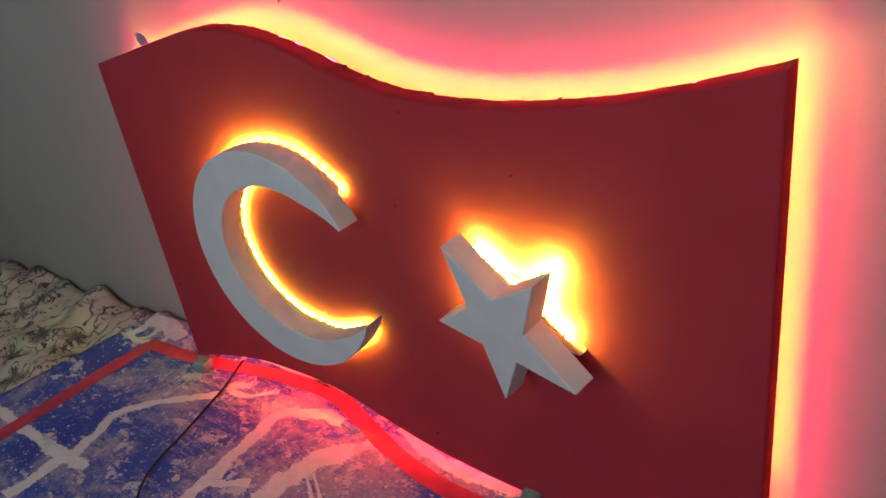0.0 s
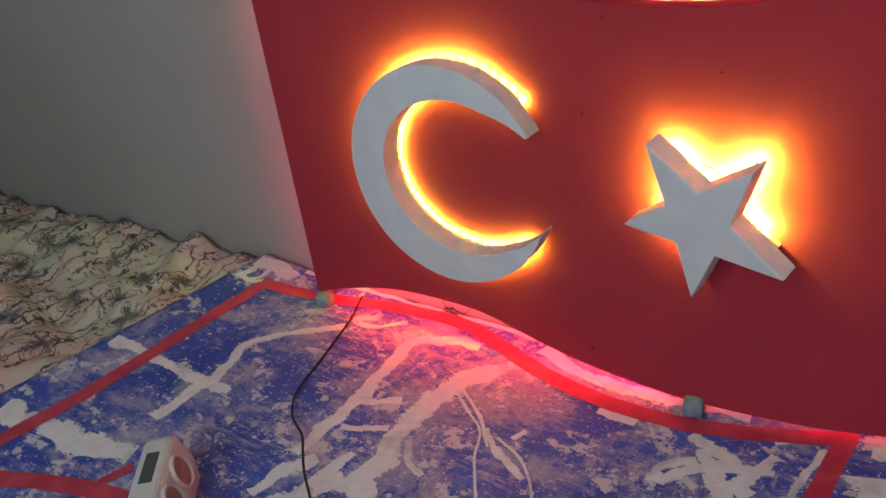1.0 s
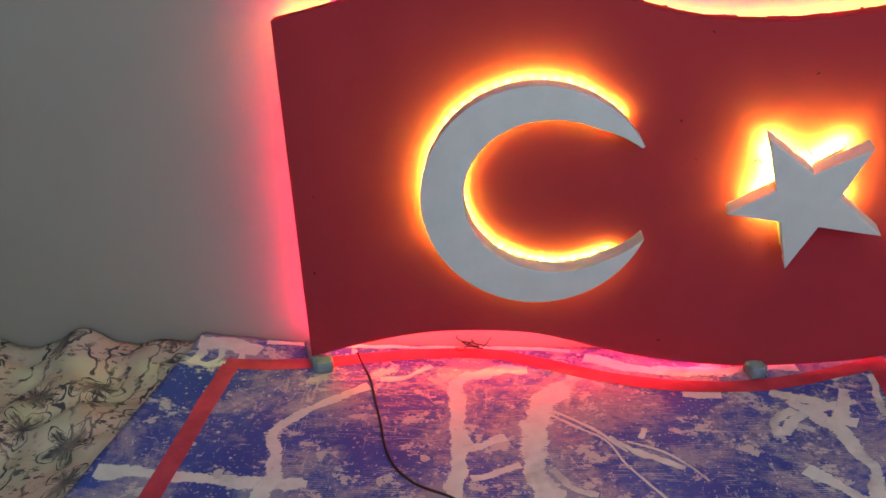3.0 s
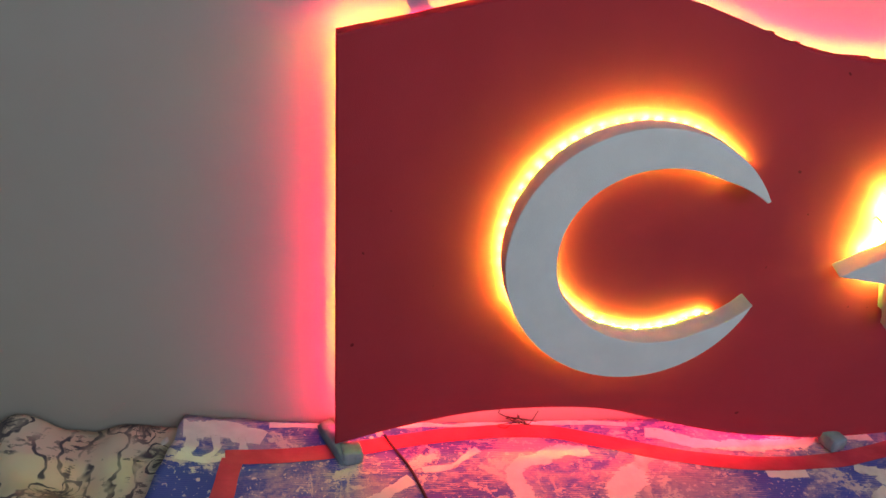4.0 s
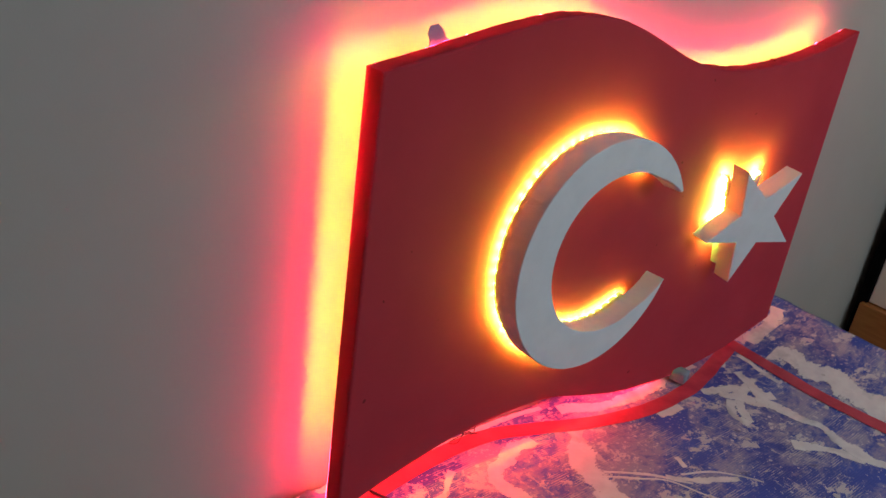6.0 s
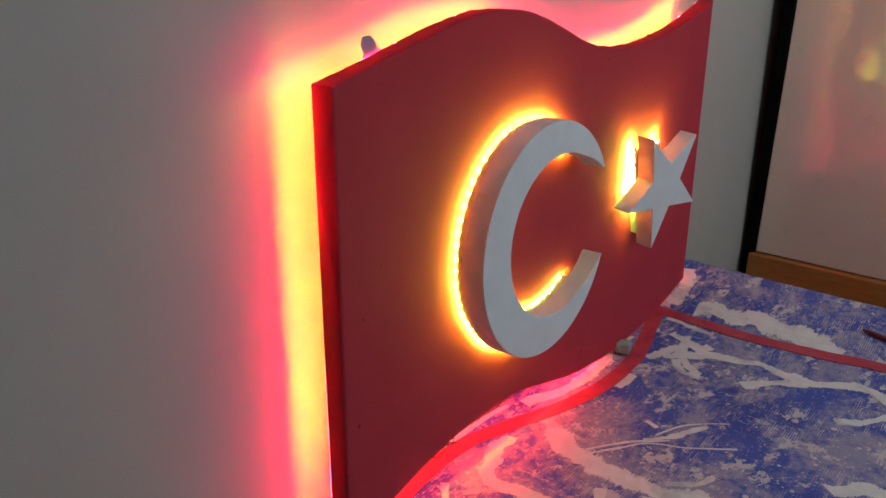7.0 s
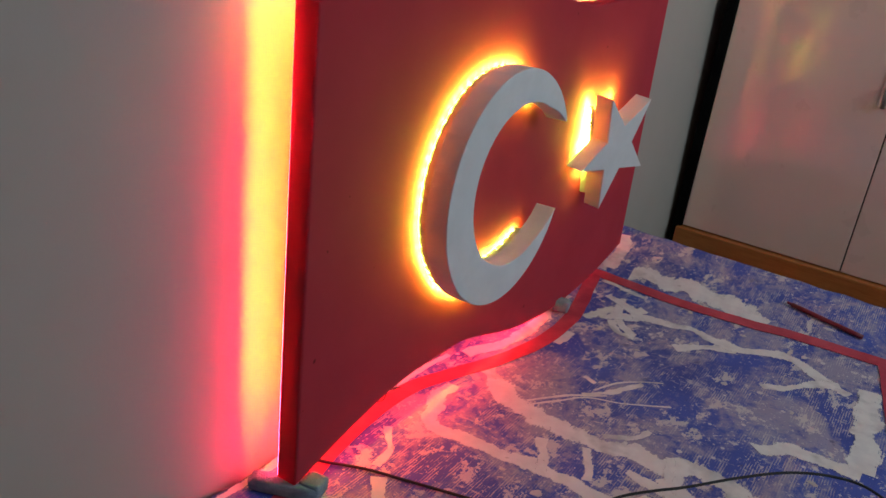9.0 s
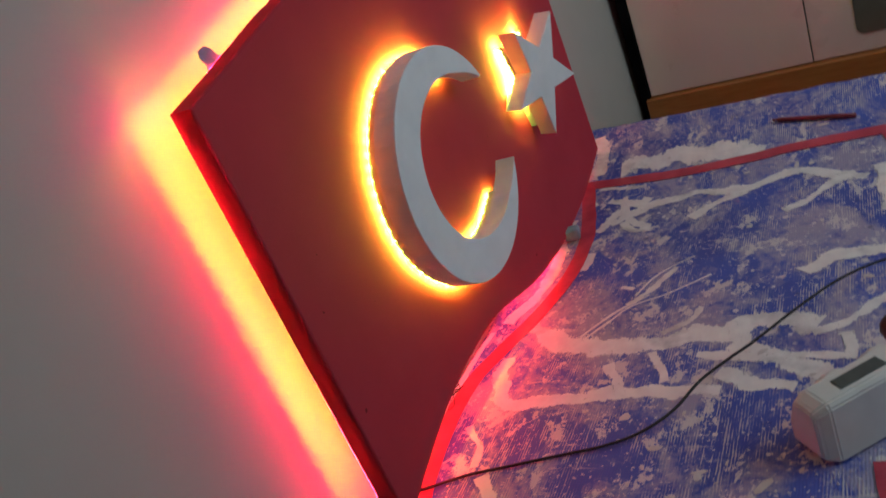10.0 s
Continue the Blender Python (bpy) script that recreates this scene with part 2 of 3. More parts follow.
def floral_material():
    """Cream cloth printed with ink-drawn flowers, trailing leaves and faint pink and green washes."""
    m, nt, p = mat("floral_cloth")
    base = mix(nt, ramp(nt, noise_of(nt, 7.0), 0.4, 0.65), rgb(0.68, 0.60, 0.47), rgb(0.74, 0.47, 0.38))
    base = mix(nt, calc(nt, "MULTIPLY", ramp(nt, noise_of(nt, 11.0, 2), 0.54, 0.68), 0.68), base, rgb(0.40, 0.44, 0.29))
    warp = node(nt, "ShaderNodeTexNoise", Scale=22.0, Detail=3.0)
    here = coords(nt)
    nt.links.new(here, warp.inputs["Vector"])
    off = nt.nodes.new("ShaderNodeVectorMath")
    off.operation = "MULTIPLY_ADD"
    off.inputs[1].default_value, off.inputs[2].default_value = (0.035, 0.035, 0), (-0.0175, -0.0175, 0)
    nt.links.new(warp.outputs["Color"], off.inputs[0])
    add = nt.nodes.new("ShaderNodeVectorMath")
    nt.links.new(here, add.inputs[0])
    nt.links.new(off.outputs[0], add.inputs[1])
    cell = node(nt, "ShaderNodeTexVoronoi", Scale=8.0, Randomness=0.9)
    cell.voronoi_dimensions = "2D"
    nt.links.new(here, cell.inputs["Vector"])
    sub = nt.nodes.new("ShaderNodeVectorMath")
    sub.operation = "SUBTRACT"
    nt.links.new(add.outputs[0], sub.inputs[0])
    nt.links.new(cell.outputs["Position"], sub.inputs[1])
    xy = nt.nodes.new("ShaderNodeSeparateXYZ")
    nt.links.new(sub.outputs[0], xy.inputs[0])
    x, y = xy.outputs["X"], xy.outputs["Y"]
    r = calc(nt, "SQRT", calc(nt, "ADD", calc(nt, "MULTIPLY", x, x), calc(nt, "MULTIPLY", y, y)))
    th = calc(nt, "ARCTAN2", y, x)
    petal = calc(nt, "MULTIPLY_ADD", calc(nt, "ABSOLUTE", calc(nt, "COSINE", calc(nt, "MULTIPLY", th, 2.5))), 0.026, 0.016)
    q = calc(nt, "DIVIDE", r, petal)
    line = calc(nt, "LESS_THAN", calc(nt, "ABSOLUTE", calc(nt, "SUBTRACT", q, 1.0)), 0.045)
    spokes = calc(nt, "GREATER_THAN", calc(nt, "SINE", calc(nt, "MULTIPLY", th, 17.0)), calc(nt, "MULTIPLY_ADD", q, 1.9, -0.55))
    heart = calc(nt, "LESS_THAN", q, 0.22)
    flower = calc(nt, "MAXIMUM", calc(nt, "MAXIMUM", line, spokes), heart)
    vines = node(nt, "ShaderNodeTexWave", Scale=9.0, Distortion=12.0, Detail=3.0)
    vines.inputs["Detail Scale"].default_value = 1.6
    nt.links.new(here, vines.inputs["Vector"])
    ink = ramp(nt, vines.outputs["Fac"], 0.04, 0.12, rgb(1, 1, 1), rgb(0, 0, 0))
    ink = calc(nt, "MULTIPLY", ink, ramp(nt, noise_of(nt, 13.0, 3), 0.45, 0.51))
    leaf = calc(nt, "MULTIPLY", ramp(nt, noise_of(nt, 60.0, 4, 0.6, (1, 2.2, 1)), 0.545, 0.585), ramp(nt, noise_of(nt, 14.0, 2), 0.47, 0.55))
    dark = calc(nt, "MAXIMUM", calc(nt, "MAXIMUM", flower, ink), leaf)
    shade = calc(nt, "MULTIPLY", ramp(nt, calc(nt, "MULTIPLY_ADD", noise_of(nt, 75.0, 4, 0.7), 1.2, calc(nt, "MULTIPLY", q, -0.75)), 0.0, 0.26), 0.75)
    dark = calc(nt, "MAXIMUM", dark, shade)
    fade = ramp(nt, noise_of(nt, 30.0, 3), 0.25, 0.55, rgb(0.5, 0.5, 0.5), rgb(0.95, 0.95, 0.95))
    nt.links.new(mix(nt, calc(nt, "MULTIPLY", dark, fade), base, rgb(0.055, 0.045, 0.07)), p.inputs["Base Color"])
    p.inputs["Roughness"].default_value = 0.85
    bump(nt, p, noise_of(nt, 500.0, 2), 0.3, 0.0006)
    return m


WOOD, MIRROR, GLASS, SHEET, STROKE, FLORAL = (wood_material(), mirror_material(), glass_material(), sheet_material(), stroke_material(), floral_material())


# ---- building helpers ----
def part(name, bm, material, parent=None, label="", smooth=False, recalc=True):
    me = bpy.data.meshes.new(name)
    if recalc:
        bmesh.ops.recalc_face_normals(bm, faces=bm.faces)
    bm.to_mesh(me)
    bm.free()
    me.materials.append(material)
    if smooth:
        me.polygons.foreach_set("use_smooth", [True] * len(me.polygons))
    ob = new(name, me)
    if parent:
        ob.parent = parent
    if label:
        tagged(ob, label)
    return ob


def thing(name, label, category, group="", at=(0, 0, 0), kind=""):
    e = new(name)
    e.empty_display_size = 0.03
    e.location = at
    return tagged(e, label, category, group, kind)


def box(x0, x1, y0, y1, z0, z1, bevel=0.0, segments=2, bm=None):
    bm = bm or bmesh.new()
    m = Matrix.LocRotScale(((x0 + x1) / 2, (y0 + y1) / 2, (z0 + z1) / 2), None, (x1 - x0, y1 - y0, z1 - z0))
    got = bmesh.ops.create_cube(bm, size=1.0, matrix=m)
    if bevel:
        edges = {e for v in got["verts"] for e in v.link_edges}
        bmesh.ops.bevel(bm, geom=list(edges), offset=bevel, segments=segments, profile=0.5, affect="EDGES")
    return bm


def spline(points, n):
    """n + 1 points on a smooth line through the given ones, of any dimension."""
    pts = [Vector(p) for p in points]
    pts = [2 * pts[0] - pts[1]] + pts + [2 * pts[-1] - pts[-2]]
    out = []
    for i in range(n + 1):
        u = i / n * (len(pts) - 3)
        k = min(int(u), len(pts) - 4)
        u -= k
        a, b, c, d = pts[k:k + 4]
        out.append(0.5 * ((2 * b) + (c - a) * u + (2 * a - 5 * b + 4 * c - d) * u * u + (3 * b - a - 3 * c + d) * u ** 3))
    return out


def inset(outline, d):
    """The closed x-z outline moved inwards by d."""
    n = len(outline)
    turn = sum(outline[i][0] * outline[(i + 1) % n][1] - outline[(i + 1) % n][0] * outline[i][1] for i in range(n))
    s = 1 if turn > 0 else -1
    res = []
    for i in range(n):
        p, q, r = Vector(outline[i - 1]), Vector(outline[i]), Vector(outline[(i + 1) % n])
        e1, e2 = (q - p).normalized(), (r - q).normalized()
        n1, n2 = Vector((-e1.y, e1.x)) * s, Vector((-e2.y, e2.x)) * s
        k = max(1 + n1.dot(n2), 0.35)
        res.append(q + (n1 + n2) / k * d)
    return res


def slab(outline, front, back, bevel=0.003, rag=0.0, seed=0, cap="fan"):
    """A plate cut to an x-z outline, from y = front to y = back, with rounded edges and a slightly ragged back edge."""
    bm = bmesh.new()
    rng = random.Random(seed)
    rings = []
    for y, d, r in ((front, bevel, 0), (front + bevel * 0.3, bevel * 0.3, 0), (front + bevel, 0, 0), (back - bevel * 0.5, 0, rag), (back, bevel * 0.5, rag)):
        ring = []
        for q in inset(outline, d):
            k = rng.uniform(-r, r)
            ring.append(bm.verts.new((q.x + k, y + abs(k), q.y + rng.uniform(-r, r))))
        rings.append(ring)
    n = len(outline)
    for a, b in zip(rings, rings[1:]):
        for i in range(n):
            bm.faces.new((a[i], a[(i + 1) % n], b[(i + 1) % n], b[i]))
    for ring in (rings[0], rings[-1]):
        if cap == "none":
            continue
        if cap == "pairs":
            for i in range(n // 2 - 1):
                bm.faces.new((ring[i], ring[i + 1], ring[n - 2 - i], ring[n - 1 - i]))
        else:
            mid = bm.verts.new(sum((v.co for v in ring), Vector()) / n)
            for i in range(n):
                bm.faces.new((ring[i], ring[(i + 1) % n], mid))
    return bm


def tube(points, radius, sides=8, bm=None):
    bm = bm or bmesh.new()
    rings = []
    for i, p in enumerate(points):
        d = (points[min(i + 1, len(points) - 1)] - points[max(i - 1, 0)]).normalized()
        a = d.cross(Vector((0.31, 0.2, 0.93))).normalized()
        b = d.cross(a)
        rings.append([bm.verts.new(p + radius * (math.cos(2 * math.pi * k / sides) * a + math.sin(2 * math.pi * k / sides) * b)) for k in range(sides)])
    for r, s in zip(rings, rings[1:]):
        for k in range(sides):
            bm.faces.new((r[k], r[(k + 1) % sides], s[(k + 1) % sides], s[k]))
    bm.faces.new(rings[0])
    bm.faces.new(rings[-1])
    return bm


def soft_ramp(v, k=0.05):
    return k * math.log1p(math.exp(v / k)) if v < 30 * k else v


def bed_z(x, y):
    """Height of the blue sheet: flat in the middle, curling up towards both ends."""
    return 0.004 + 0.20 * soft_ramp(x - 0.80) - 0.02 * soft_ramp(x - 1.1) + 0.12 * soft_ramp(-x - 0.02)


def ribbon(path, width, lift, n, thick=0.0, wobble=0.0, seed=0, across=4):
    """A flat band that lies on the sheet along a line of x, y points."""
    rng = random.Random(seed)
    pts = spline(path, n)
    bm = bmesh.new()
    uv = bm.loops.layers.uv.new("UVMap")
    rows, run = [], 0.0
    phase = rng.uniform(0, 50)
    for i, p in enumerate(pts):
        d = (pts[min(i + 1, n)] - pts[max(i - 1, 0)]).normalized()
        side = Vector((-d.y, d.x))
        if i:
            run += (p - pts[i - 1]).length
        w = width * (1 + wobble * noise.noise((run * 18 + phase, 0, 0)))
        c = p + side * wobble * width * 0.5 * noise.noise((run * 25 + phase, 7, 0))
        row = []
        for k in range(across + 1):
            q = c + side * w * (k / across - 0.5)
            row.append((bm.verts.new((q.x, q.y, bed_z(q.x, q.y) + lift)), run, k / across))
        rows.append(row)
    for r, s in zip(rows, rows[1:]):
        for k in range(across):
            f = bm.faces.new([t[0] for t in (r[k], s[k], s[k + 1], r[k + 1])])
            for lp, t in zip(f.loops, (r[k], s[k], s[k + 1], r[k + 1])):
                lp[uv].uv = (t[1], t[2])
    if thick:
        got = bmesh.ops.extrude_face_region(bm, geom=bm.faces[:])
        for v in [g for g in got["geom"] if isinstance(g, bmesh.types.BMVert)]:
            v.co.z -= thick
    return bm


# ---- the room ----
def room():
    r, t = ROOM, 0.12
    def wall(name, *b):
        return tagged(part(name, box(*b), WALL), "grey-beige matt painted plaster wall", "wall", kind="structure")
    wall("wall_north", r["x0"] - t, r["x1"] + t, r["y1"], r["y1"] + t, r["z0"], r["z1"])
    wall("wall_west", r["x0"] - t, r["x0"], r["y0"] - t, r["y1"], r["z0"], r["z1"])
    wall("wall_east", r["x1"], r["x1"] + t, r["y0"] - t, r["y1"], r["z0"], r["z1"])
    wx0, wx1 = WINDOW_X - WINDOW_W / 2, WINDOW_X + WINDOW_W / 2
    wz0, wz1 = WINDOW_Z - WINDOW_H / 2, WINDOW_Z + WINDOW_H / 2
    bm = bmesh.new()
    for b in ((r["x0"], wx0, r["z0"], r["z1"]), (wx1, r["x1"], r["z0"], r["z1"]), (wx0, wx1, r["z0"], wz0), (wx0, wx1, wz1, r["z1"])):
        box(b[0], b[1], r["y0"] - t, r["y0"], b[2], b[3], bm=bm)
    tagged(part("wall_south", bm, WALL), "grey-beige painted wall with a window opening", "wall", kind="structure")
    tagged(part("floor", box(r["x0"] - t, r["x1"] + t, r["y0"] - t, r["y1"] + t, r["z0"] - 0.1, r["z0"]), FLOOR), "brown laminate floor", "floor", kind="structure")
    tagged(part("ceiling", box(r["x0"] - t, r["x1"] + t, r["y0"] - t, r["y1"] + t, r["z1"], r["z1"] + 0.1), CEILING), "white painted ceiling", "ceiling", kind="structure")
    w = thing("window_1", "white plastic window with daylight behind it", "window", at=(WINDOW_X, r["y0"] - 0.08, wz0), kind="structure")
    y = 0.0
    bm = bmesh.new()
    hw = WINDOW_W / 2
    for b in ((-hw, hw, 0, 0.05), (-hw, hw, WINDOW_H - 0.05, WINDOW_H), (-hw, -hw + 0.05, 0.05, WINDOW_H - 0.05), (hw - 0.05, hw, 0.05, WINDOW_H - 0.05), (-0.03, 0.03, 0.05, WINDOW_H - 0.05)):
        box(b[0], b[1], y - 0.03, y + 0.03, b[2], b[3], 0.004, bm=bm)
    part("window_frame", bm, FRAME_WHITE, w)
    for x0, x1 in ((-hw + 0.05, -0.03), (0.03, hw - 0.05)):
        p = part("pane", box(x0, x1, y - 0.003, y + 0.003, 0.05, WINDOW_H - 0.05), GLASS, w)
        p.visible_shadow = False


room()


def wall_scrap():
    bm = bmesh.new()
    outline = [(0, 0.0), (0.006, 0.013), (0.010, 0.019), (0.019, 0.017), (0.027, 0.012), (0.036, 0.017), (0.038, 0.030), (0.041, 0.049), (0.024, 0.056), (0.004, 0.052), (0.001, 0.028)]
    bm = slab([(0.340 + x, 0.634 + z) for x, z in outline], 0.0765, 0.0800, 0.0006)
    tagged(part("paper_scrap", bm, SCRAP), "torn reddish paper scrap stuck on the wall", "paper scrap")


wall_scrap()


# ---- the bed and its cover ----
def bed():
    b = thing("bed", "low bed base and mattress hidden under a floral cover", "bed", at=(0, -0.45, -0.52))
    part("mattress", box(-1.25, 1.02, -0.46, 0.50, 0.25, 0.46, 0.04), WHITE_FOAM, b)
    part("base", box(-1.25, 1.02, -0.45, 0.50, 0.06, 0.25, 0.01), WOOD, b)
    for x in (-1.17, 0.94):
        for y in (-0.40, 0.44):
            part("leg", box(x - 0.03, x + 0.03, y - 0.03, y + 0.03, 0.0, 0.06, 0.005), WOOD, b)


def bedspread():
    bm = bmesh.new()
    nx, ny = 190, 84
    x0, x1, y0, y1 = -1.30, 1.05, -0.97, 0.070
    rows = []
    for j in range(ny + 1):
        row = []
        for i in range(nx + 1):
            x, y = x0 + (x1 - x0) * i / nx, y0 + (y1 - y0) * j / ny
            z = bed_z(max(x, -0.28), y) - 0.022
            out = min(1.0, max(0.0, (-0.20 - x) / 0.12))
            fold = 0.036 * noise.noise((x * 4.5, y * 6.0, 0.3)) + 0.028 * noise.noise((x * 11 + y * 4, y * 9, 2.0)) + 0.007 * noise.noise((x * 26, y * 24, 4.0))
            crease = abs(noise.noise((x * 6 + y * 5, y * 9 - x * 3, 9.0)))
            z += out * (-0.009 + fold - 0.045 * (0.35 - min(0.35, crease)))
            z -= 0.40 * max(0.0, (-0.93 - y) / 0.04) if y < -0.93 else 0
            row.append(bm.verts.new((x, y, z)))
        rows.append(row)
    for r, s in zip(rows, rows[1:]):
        for i in range(nx):
            bm.faces.new((r[i], r[i + 1], s[i + 1], s[i]))
    ob = part("bedspread", bm, FLORAL, smooth=True, recalc=False)
    mod = ob.modifiers.new("thickness", "SOLIDIFY")
    mod.thickness, mod.offset = 0.003, -1
    tagged(ob, "rumpled cream floral bedspread with ink-grey flowers", "bedspread")


bed()
bedspread()


# ---- the blue sheet, its paint and its tape ----
def sheet_edge_left(y):
    return -0.212 + 0.122 * y + 0.004 * noise.noise((y * 30, 1, 0))


def sheet_edge_right(y):
    return 1.096 + 0.05 * y + 0.005 * noise.noise((y * 22, 5, 0))


# brushed paint on the sheet: width, then the line of x, y points
ARC_STROKES = (
    (0.047, (0.436, -0.013), (0.392, -0.049), (0.362, -0.100), (0.353, -0.169), (0.358, -0.231), (0.368, -0.295), (0.383, -0.350), (0.383, -0.395), (0.366, -0.430)),
    (0.029, (0.348, 0.004), (0.286, -0.003), (0.238, -0.036), (0.240, -0.086), (0.247, -0.152), (0.249, -0.205), (0.250, -0.251), (0.245, -0.322)),
    (0.018, (0.247, -0.195), (0.315, -0.164)),
    (0.017, (0.268, -0.250), (0.335, -0.221)),
    (0.040, (0.345, -0.330), (0.300, -0.385), (0.262, -0.450), (0.235, -0.520)),
)
LEFT_STROKES = (
    (0.026, (-0.234, -0.277), (-0.135, -0.272), (-0.043, -0.271), (0.049, -0.269)),
    (0.028, (-0.011, -0.370), (-0.006, -0.308), (-0.003, -0.261), (-0.004, -0.212)),
    (0.020, (-0.004, -0.212), (-0.022, -0.169), (0.008, -0.120), (0.060, -0.075), (0.100, -0.046)),
    (0.050, (-0.236, -0.487), (-0.167, -0.472), (-0.091, -0.464), (-0.023, -0.453), (0.029, -0.437)),
    (0.028, (0.243, -0.408), (0.258, -0.359), (0.281, -0.314)),
    (0.020, (0.303, -0.382), (0.312, -0.331), (0.322, -0.283)),
    (0.013, (0.115, -0.030), (0.155, -0.020), (0.195, 0.010)),
)
WISPS = (
    (0.0050, (0.374, -0.107), (0.416, -0.137), (0.454, -0.165), (0.480, -0.218), (0.520, -0.277)),
    (0.0065, (0.385, -0.102), (0.443, -0.144), (0.482, -0.189)),
    (0.0050, (0.484, -0.166), (0.530, -0.187), (0.561, -0.214), (0.581, -0.244)),
    (0.009, (0.503, -0.160), (0.512, -0.137)),
    (0.015, (0.459, -0.158), (0.497, -0.189), (0.555, -0.219)),
    (0.015, (0.375, -0.227), (0.400, -0.258), (0.434, -0.274)),
)
RIGHT_STROKES = (
    (0.027, (0.713, -0.046), (0.749, -0.064), (0.780, -0.084)),
    (0.018, (0.707, -0.147), (0.727, -0.116), (0.756, -0.096), (0.788, -0.087), (0.826, -0.078)),
    (0.024, (0.781, -0.111), (0.811, -0.128)),
    (0.018, (0.866, -0.020), (0.862, -0.060), (0.850, -0.111)),
    (0.020, (0.582, -0.052), (0.639, -0.058)),
    (0.024, (0.809, -0.020), (0.860, 0.007)),
    (0.027, (0.713, -0.217), (0.750, -0.255), (0.778, -0.305)),
    (0.022, (0.735, -0.091), (0.700, -0.118), (0.700, -0.150)),
)
FAR_STROKES = (
    (0.026, (0.735, -0.068), (0.775, -0.130), (0.795, -0.205), (0.790, -0.260), (0.782, -0.305), (0.804, -0.354), (0.809, -0.397), (0.781, -0.443), (0.758, -0.494)),
    (0.022, (0.684, -0.373), (0.716, -0.409), (0.758, -0.445), (0.776, -0.476)),
    (0.064, (0.926, -0.054), (0.934, -0.129), (0.928, -0.205), (0.918, -0.268), (0.900, -0.330)),
    (0.024, (0.822, -0.049), (0.797, -0.106), (0.772, -0.129)),
    (0.035, (0.495, -0.408), (0.528, -0.440), (0.532, -0.481), (0.530, -0.540)),
    (0.021, (0.349, -0.423), (0.363, -0.459), (0.404, -0.498), (0.450, -0.545)),
    (0.022, (0.345, -0.462), (0.293, -0.466)),
    (0.016, (0.304, -0.380), (0.303, -0.424), (0.294, -0.473)),
    (0.014, (0.390, -0.317), (0.340, -0.335)),
)
EDGE_STROKES = (
    (0.040, (1.062, 0.012), (1.020, 0.004), (0.974, -0.001), (0.918, -0.006)),
    (0.040, (-0.200, 0.036), (-0.165, 0.041), (-0.130, 0.040), (-0.095, 0.030)),
    (0.016, (-0.190, 0.03), (-0.186, 0.004), (-0.196, -0.020)),
    (0.014, (-0.158, 0.03), (-0.154, 0.000), (-0.166, -0.022)),
    (0.013, (-0.125, 0.03), (-0.118, 0.005), (-0.120, -0.012)),
    (0.018, (-0.200, -0.012), (-0.160, -0.018), (-0.130, -0.008)),
    (0.012, (-0.09, 0.060), (0.05, 0.064), (0.20, 0.063), (0.34, 0.064), (0.42, 0.058)),
    (0.030, (0.44, 0.036), (0.53, 0.008), (0.62, 0.004), (0.70, 0.012), (0.77, 0.020)),
    (0.044, (0.790, -0.514), (0.735, -0.524), (0.678, -0.529), (0.600, -0.537), (0.540, -0.54)),
)


def blue_sheet():
    root = thing("blue_sheet", "blue corrugated plastic sheet spattered with pale paint, lying on the bed", "plastic sheet", at=(0, 0, 0))
    bm = bmesh.new()
    nx, ny = 150, 100
    rows = []
    for j in range(ny + 1):
        y = -0.93 + 1.0 * j / ny
        a, b = sheet_edge_left(y), sheet_edge_right(y)
        row = []
        for i in range(nx + 1):
            x = a + (b - a) * i / nx
            yy = y + (0.004 * noise.noise((x * 28, 3, 0)) if j == ny else 0)
            row.append(bm.verts.new((x, yy, bed_z(x, yy))))
        rows.append(row)
    for r, s in zip(rows, rows[1:]):
        for i in range(nx):
            bm.faces.new((r[i], r[i + 1], s[i + 1], s[i]))
    ob = part("sheet", bm, SHEET, root, smooth=True, recalc=False)
    mod = ob.modifiers.new("thickness", "SOLIDIFY")
    mod.thickness, mod.offset = 0.004, -1

    strokes = ARC_STROKES + LEFT_STROKES + WISPS + RIGHT_STROKES + FAR_STROKES + EDGE_STROKES
    for k, (w, *pts) in enumerate(strokes):
        length = sum((Vector(b) - Vector(a)).length for a, b in zip(pts, pts[1:]))
        bm = ribbon(pts, w, 0.0003 + 0.00002 * k, max(6, int(length / 0.006)), 0, 0.5, k)
        part("paint_stroke", bm, STROKE, root)

    rng = random.Random(5)
    bm = bmesh.new()
    for k in range(420):
        cx, cy = rng.uniform(-0.22, 1.05), rng.uniform(-0.62, 0.05)
        if noise.noise((cx * 4, cy * 4, 3.0)) < rng.uniform(-0.3, 0.35):
            continue
        size = 0.0012 + 0.0055 * rng.random() ** 4
        stretch, turn = rng.uniform(1.0, 2.6), rng.uniform(0, math.pi)
        ring = []
        for j in range(9):
            a = 2 * math.pi * j / 9
            r = size * rng.uniform(0.65, 1.25)
            u, v = r * math.cos(a) * stretch, r * math.sin(a)
            x, y = cx + u * math.cos(turn) - v * math.sin(turn), cy + u * math.sin(turn) + v * math.cos(turn)
            ring.append(bm.verts.new((x, y, bed_z(x, y) + 0.0006)))
        top = bm.verts.new((cx, cy, bed_z(cx, cy) + 0.0011))
        for j in range(9):
            bm.faces.new((ring[j], ring[(j + 1) % 9], top))
    tagged(part("paint_spatter", bm, mottled("spatter_paint", (0.66, 0.61, 0.58), (0.58, 0.53, 0.51), 60, 0.6), root), kind="stuff")


